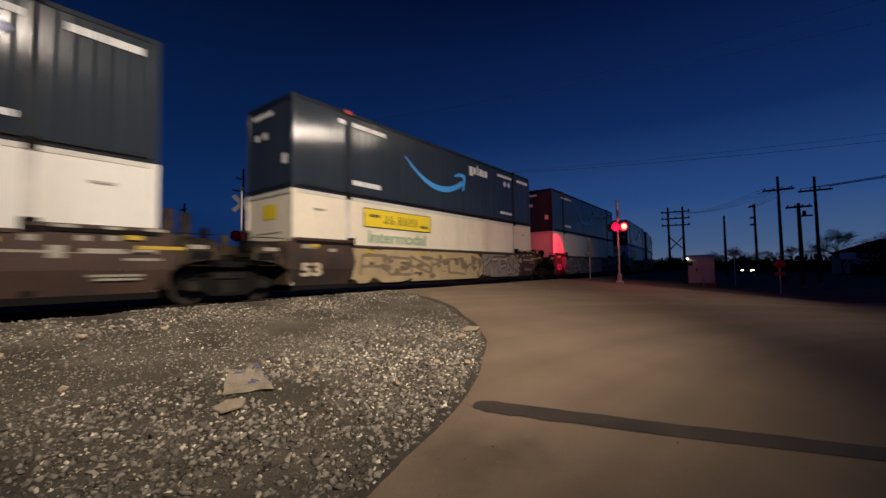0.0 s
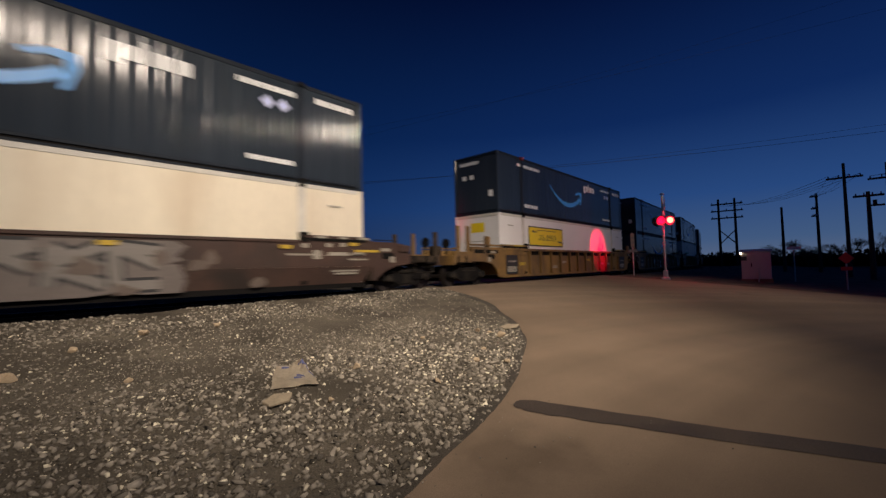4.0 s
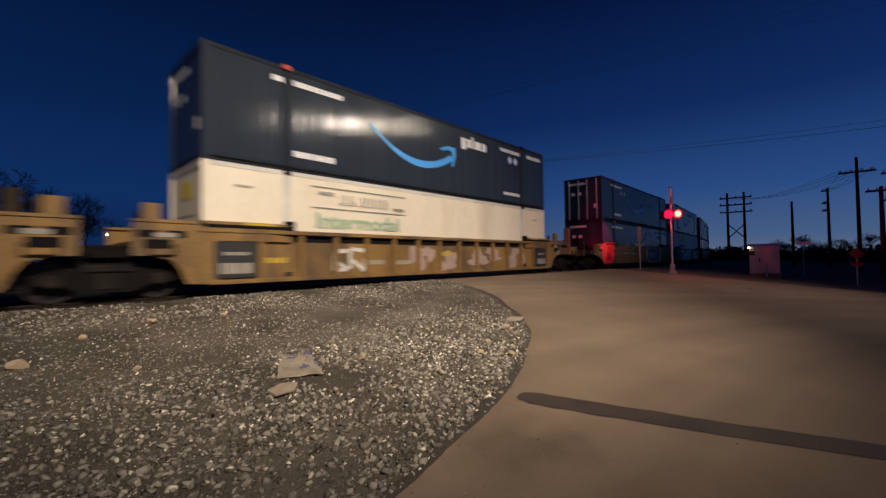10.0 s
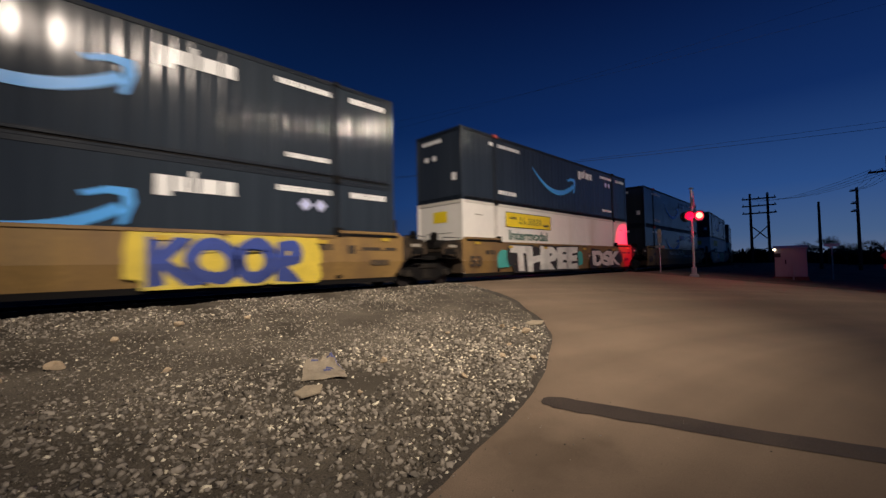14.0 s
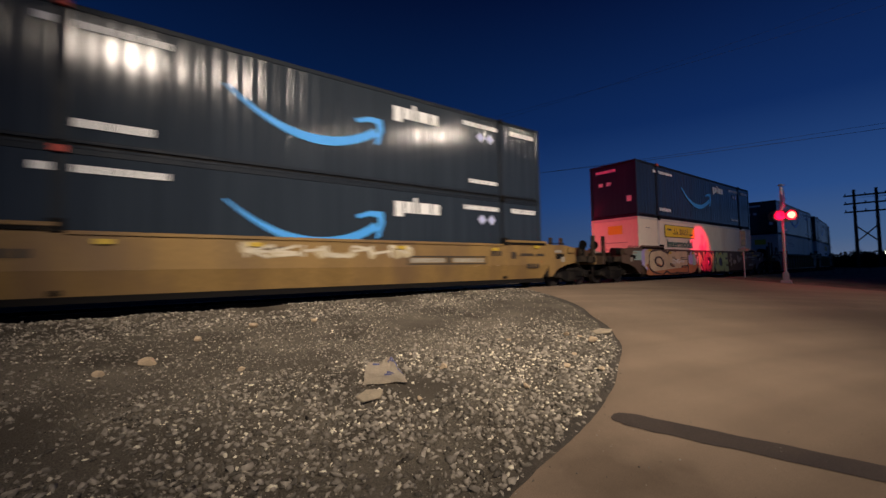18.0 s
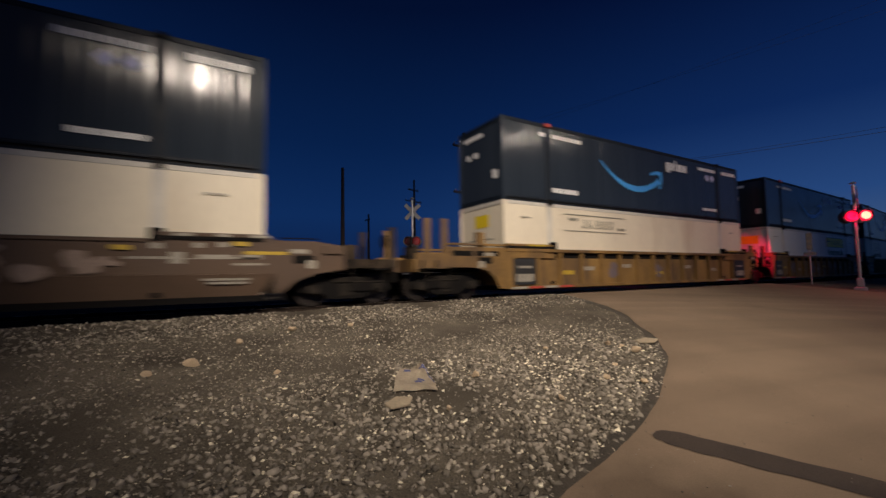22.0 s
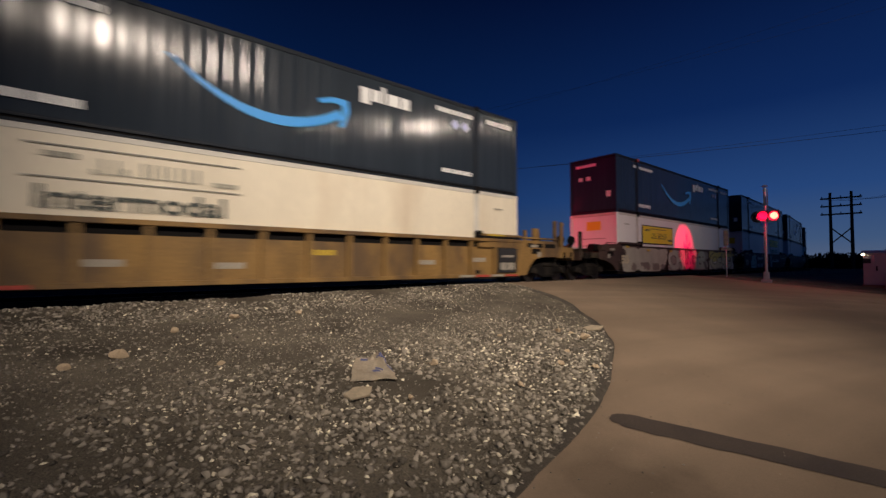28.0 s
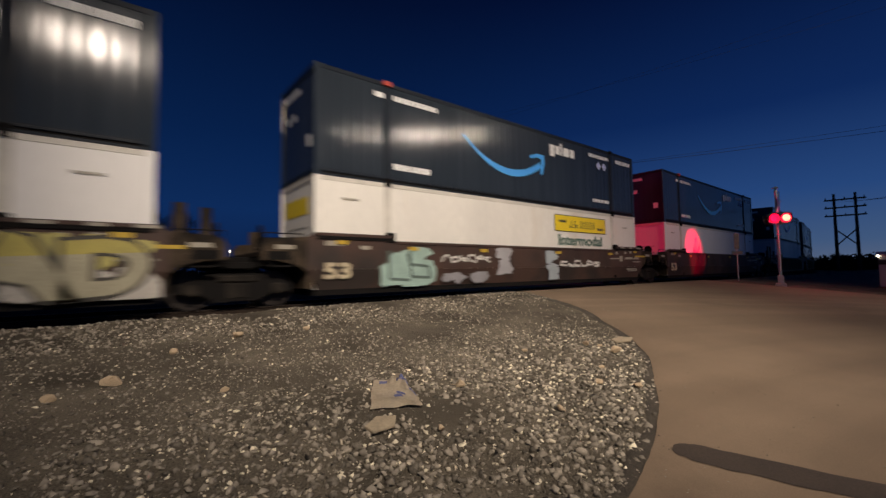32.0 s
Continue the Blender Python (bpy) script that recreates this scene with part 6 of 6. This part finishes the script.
for k, (x, y, sc) in enumerate(((-8.0, 62, 2.2), (-16.5, 60, 1.9), (-11, 66, 2.1), (2.7, 61, 1.75), (-3.5, 64, 2.1), (-24, 64, 2.0), (6.5, 72, 1.4), (-32, 60, 1.9), (-5.5, 58, 1.5), (-13.5, 58, 1.6))):
    tree(TREES[k % 3], pose(x, y, 0.7, 0, 0, k * 77) @ Matrix.Diagonal((sc, sc, sc, 1)))
for k, (x, y, sc) in enumerate(((80, -9.6, 1.0), (78, -13.5, 0.8), (85, -16.5, 0.95), (90, 3.5, 0.75), (96, 6.5, 0.62), (100, -1.5, 0.72), (104, -5.5, 0.8), (92, -20, 1.0), (115, 11, 0.7), (118, 17.5, 0.65), (74, -20, 1.0), (98, 1.5, 0.6), (93, 5.2, 0.55), (108, -9, 0.8))):
    tree(TREES[(k + 1) % 3], pose(x, y, 0.2, 0, 0, k * 53) @ Matrix.Diagonal((sc, sc, sc, 1)))


def scrub(x0, y0, x1, y1, n, size, high, seed, name="scrub"):
    """A thick hedge of twiggy clumps between two points."""
    rnd = random.Random(seed)
    verts, faces = [], []
    for k in range(n):
        f = rnd.random()
        cx, cy = x0 + (x1 - x0) * f + rnd.gauss(0, 2.0), y0 + (y1 - y0) * f + rnd.gauss(0, 2.0)
        hh = high * rnd.uniform(0.45, 1.05)
        for _ in range(70):
            a = rnd.random() * 6.28
            r = size * rnd.random() ** 0.5
            z = hh * rnd.random() * (1 - 0.35 * (r / size) ** 2)
            bx, by = cx + r * math.cos(a), cy + r * math.sin(a)
            s_ = size * rnd.uniform(0.05, 0.17)
            i = len(verts)
            verts += [(bx - s_, by + rnd.uniform(-s_, s_), z), (bx + s_, by + rnd.uniform(-s_, s_), z + rnd.uniform(-0.3, 0.3) * s_), (bx + rnd.uniform(-s_, s_), by, z + s_ * rnd.uniform(0.7, 1.8)), (bx, by + s_, z + s_ * 0.4)]
            faces += [(i, i + 1, i + 2), (i + 1, i + 3, i + 2), (i, i + 3, i + 1)]
    me = bpy.data.meshes.new(name)
    me.from_pydata(verts, [], faces)
    me.materials.append(M["bush"])
    tagged(new(name, me), "dark leafless scrub and brush along the horizon", "bushes", kind="stuff")


scrub(110, 40, 100, -60, 420, 2.4, 3.3, 1)
scrub(70, -12, 60, -50, 160, 2.0, 3.2, 2)
scrub(-60, 75, 60, 68, 300, 2.4, 3.2, 3)
scrub(130, 10, 150, 60, 200, 2.6, 4.4, 4)

# ---- things beyond the track ----
shed = thing("roadside_building", "low pale lit building beyond the crossing", "building", pose(24.6, 43.5, 0.75, 0, 0, -30))
part("wall", boxes((-3.4, 3.4, 0, 5, 0, 3.0), bevel=0.02), M["wall_pale"], shed)
part("roof", boxes((-3.6, 3.6, -0.2, 5.2, 3.0, 3.3), bevel=0.02), M["roof"], shed)
part("window", boxes((-2.9, 0.9, -0.03, 0.02, 1.7, 2.75)), M["window_glow"], shed, "lit front window")
yl = thing("yard_light", "small lit lamp on a short post beyond the track", "lamp", pose(31.5, 47.5, 0.8))
part("post", tubes(((0, 0, 0), (0, 0, 4.2), 0.06)), M["galv"], yl)
part("bulb", lump(6, 0.02, 1, 1.0), M["lamp_glow"], yl).matrix_basis = Matrix.LocRotScale((0, 0, 4.3), None, (0.2, 0.2, 0.2))

for x, y, z in ((8.7, 59.9, 4.3), (12.2, 59.9, 3.8)):
    fl = thing("yard_light", "small lit lamp on a post in the far yard", "lamp", pose(x, y, 0.75))
    part("post", tubes(((0, 0, 0), (0, 0, z), 0.06)), M["galv"], fl)
    part("bulb", lump(6, 0.02, 1, 1.0), M["lamp_glow"], fl).matrix_basis = Matrix.LocRotScale((0, 0, z + 0.1), None, (0.16, 0.16, 0.16))
barn = thing("far_shed", "dark shed with one lit orange window beyond the track", "building", pose(-9.5, 46.0, 0.7, 0, 0, 8))
part("wall", boxes((-4.0, 4.0, 0, 5, 0, 3.9), bevel=0.02), M["roof"], barn)
part("roof", boxes((-4.3, 4.3, -0.3, 5.3, 3.9, 4.1), bevel=0.02), M["roof"], barn)
part("window", boxes((0.3, 2.3, -0.03, 0.02, 2.85, 3.4)), M["window_orange"], barn, "lit orange window")

# the two lamps whose light falls on the gravel and the train
for place, name, label in ((LAMP_B, "street_lamp", "street lamp on a tall galvanised pole with a lit head"), (LAMP_A, "flood_lamp", "flood lamp on a tall galvanised pole")):
    l_ = thing(name, label, "street lamp", pose(place.x, place.y - 1.6, -0.2))
    part("pole", tubes(((0, 0, 0), (0, 0, place.z + 0.5), 0.11, 0.06), n=12), M["galv"], l_)
    part("arm", tubes(((0, 0, place.z + 0.45), (0, 1.55, place.z + 0.55), 0.04), n=8), M["galv"], l_)
    part("head", boxes((-0.16, 0.16, 1.2, 1.85, place.z + 0.45, place.z + 0.6), bevel=0.03), M["galv"], l_)


# ---- far car with its headlights on, and lit windows in the distance ----
def far_car():
    c = thing("car", "dark sedan with bright headlights on the far road", "car")
    bm = bmesh.new()
    prism(bm, [(-2.2, 0.35), (2.2, 0.35), (2.25, 0.75), (1.2, 0.92), (0.6, 1.42), (-0.9, 1.45), (-1.6, 0.98), (-2.2, 0.9)], -0.88, 0.88)
    part("body", bm, M["black"], c)
    for x in (-1.4, 1.4):
        for y in (-0.82, 0.82):
            w = part("wheel", tubes(((x, y - 0.1, 0.32), (x, y + 0.1, 0.32), 0.32), n=16), M["black"], c)
    for y in (-0.62, 0.62):
        h = part("headlight", lump(9, 0.03, 1, 1.0), M["lamp_glow"], c, "lit headlight")
        h.matrix_basis = Matrix.LocRotScale((2.22, y, 0.66), None, (0.08, 0.16, 0.13))
    return c


CAR = far_car()
hs = thing("far_house", "dark house with lit windows far behind the road", "house", pose(86, -14.5, 0.2, 0, 0, 80))
part("wall", boxes((-5, 5, 0, 6, 0, 2.8)), M["wall_pale"], hs)
bm = bmesh.new()
prism(bm, [(-5.4, 2.8), (5.4, 2.8), (0, 4.6)], -0.4, 6.4)
part("roof", bm, M["roof"], hs)
for x in (-3.2, 0.4, 2.8):
    part("window", boxes((x - 0.5, x + 0.5, -0.05, 0.02, 0.9, 1.9)), M["window_glow"], hs, "lit window")


# ---- what moves ----
SPEED = 8.685


def rail_pose(s, z):
    """The pose of a unit whose middle is s metres along, its bogies on the track."""
    a, _ = along(s - 9.4)
    b, _ = along(s + 9.4)
    mid = (a + b) / 2
    return pose(mid.x, mid.y, RAIL_Z + z, 0, 0, math.degrees(math.atan2(b.y - a.y, b.x - a.x)))


def motions():
    turn = [(t / 15, math.degrees(-SPEED * t / 15 / 0.42)) for t in range(481)]
    for w in WHEELS:
        x = w.location.x
        walk(w, [(t, pose(x, 0, 0.42, 0, a, 0)) for t, a in turn])
    for s, car, low, top in MOVERS:
        times = [float(t) for t in range(33)]
        for ob, z in ((car, 0.0), (low, 0.37), (top, 3.272)):
            walk(ob, [(t, rail_pose(s - SPEED * t, z)) for t in times])
    # the far car crosses behind the poles and is gone by the third second
    walk(CAR, [(t, pose(80 - 1.5 * t, 1.5 - 5.2 * t, 0.15, 0, 0, 188)) for t in (0.0, 8.0, 16.0, 24.0, 32.0)])


motions()
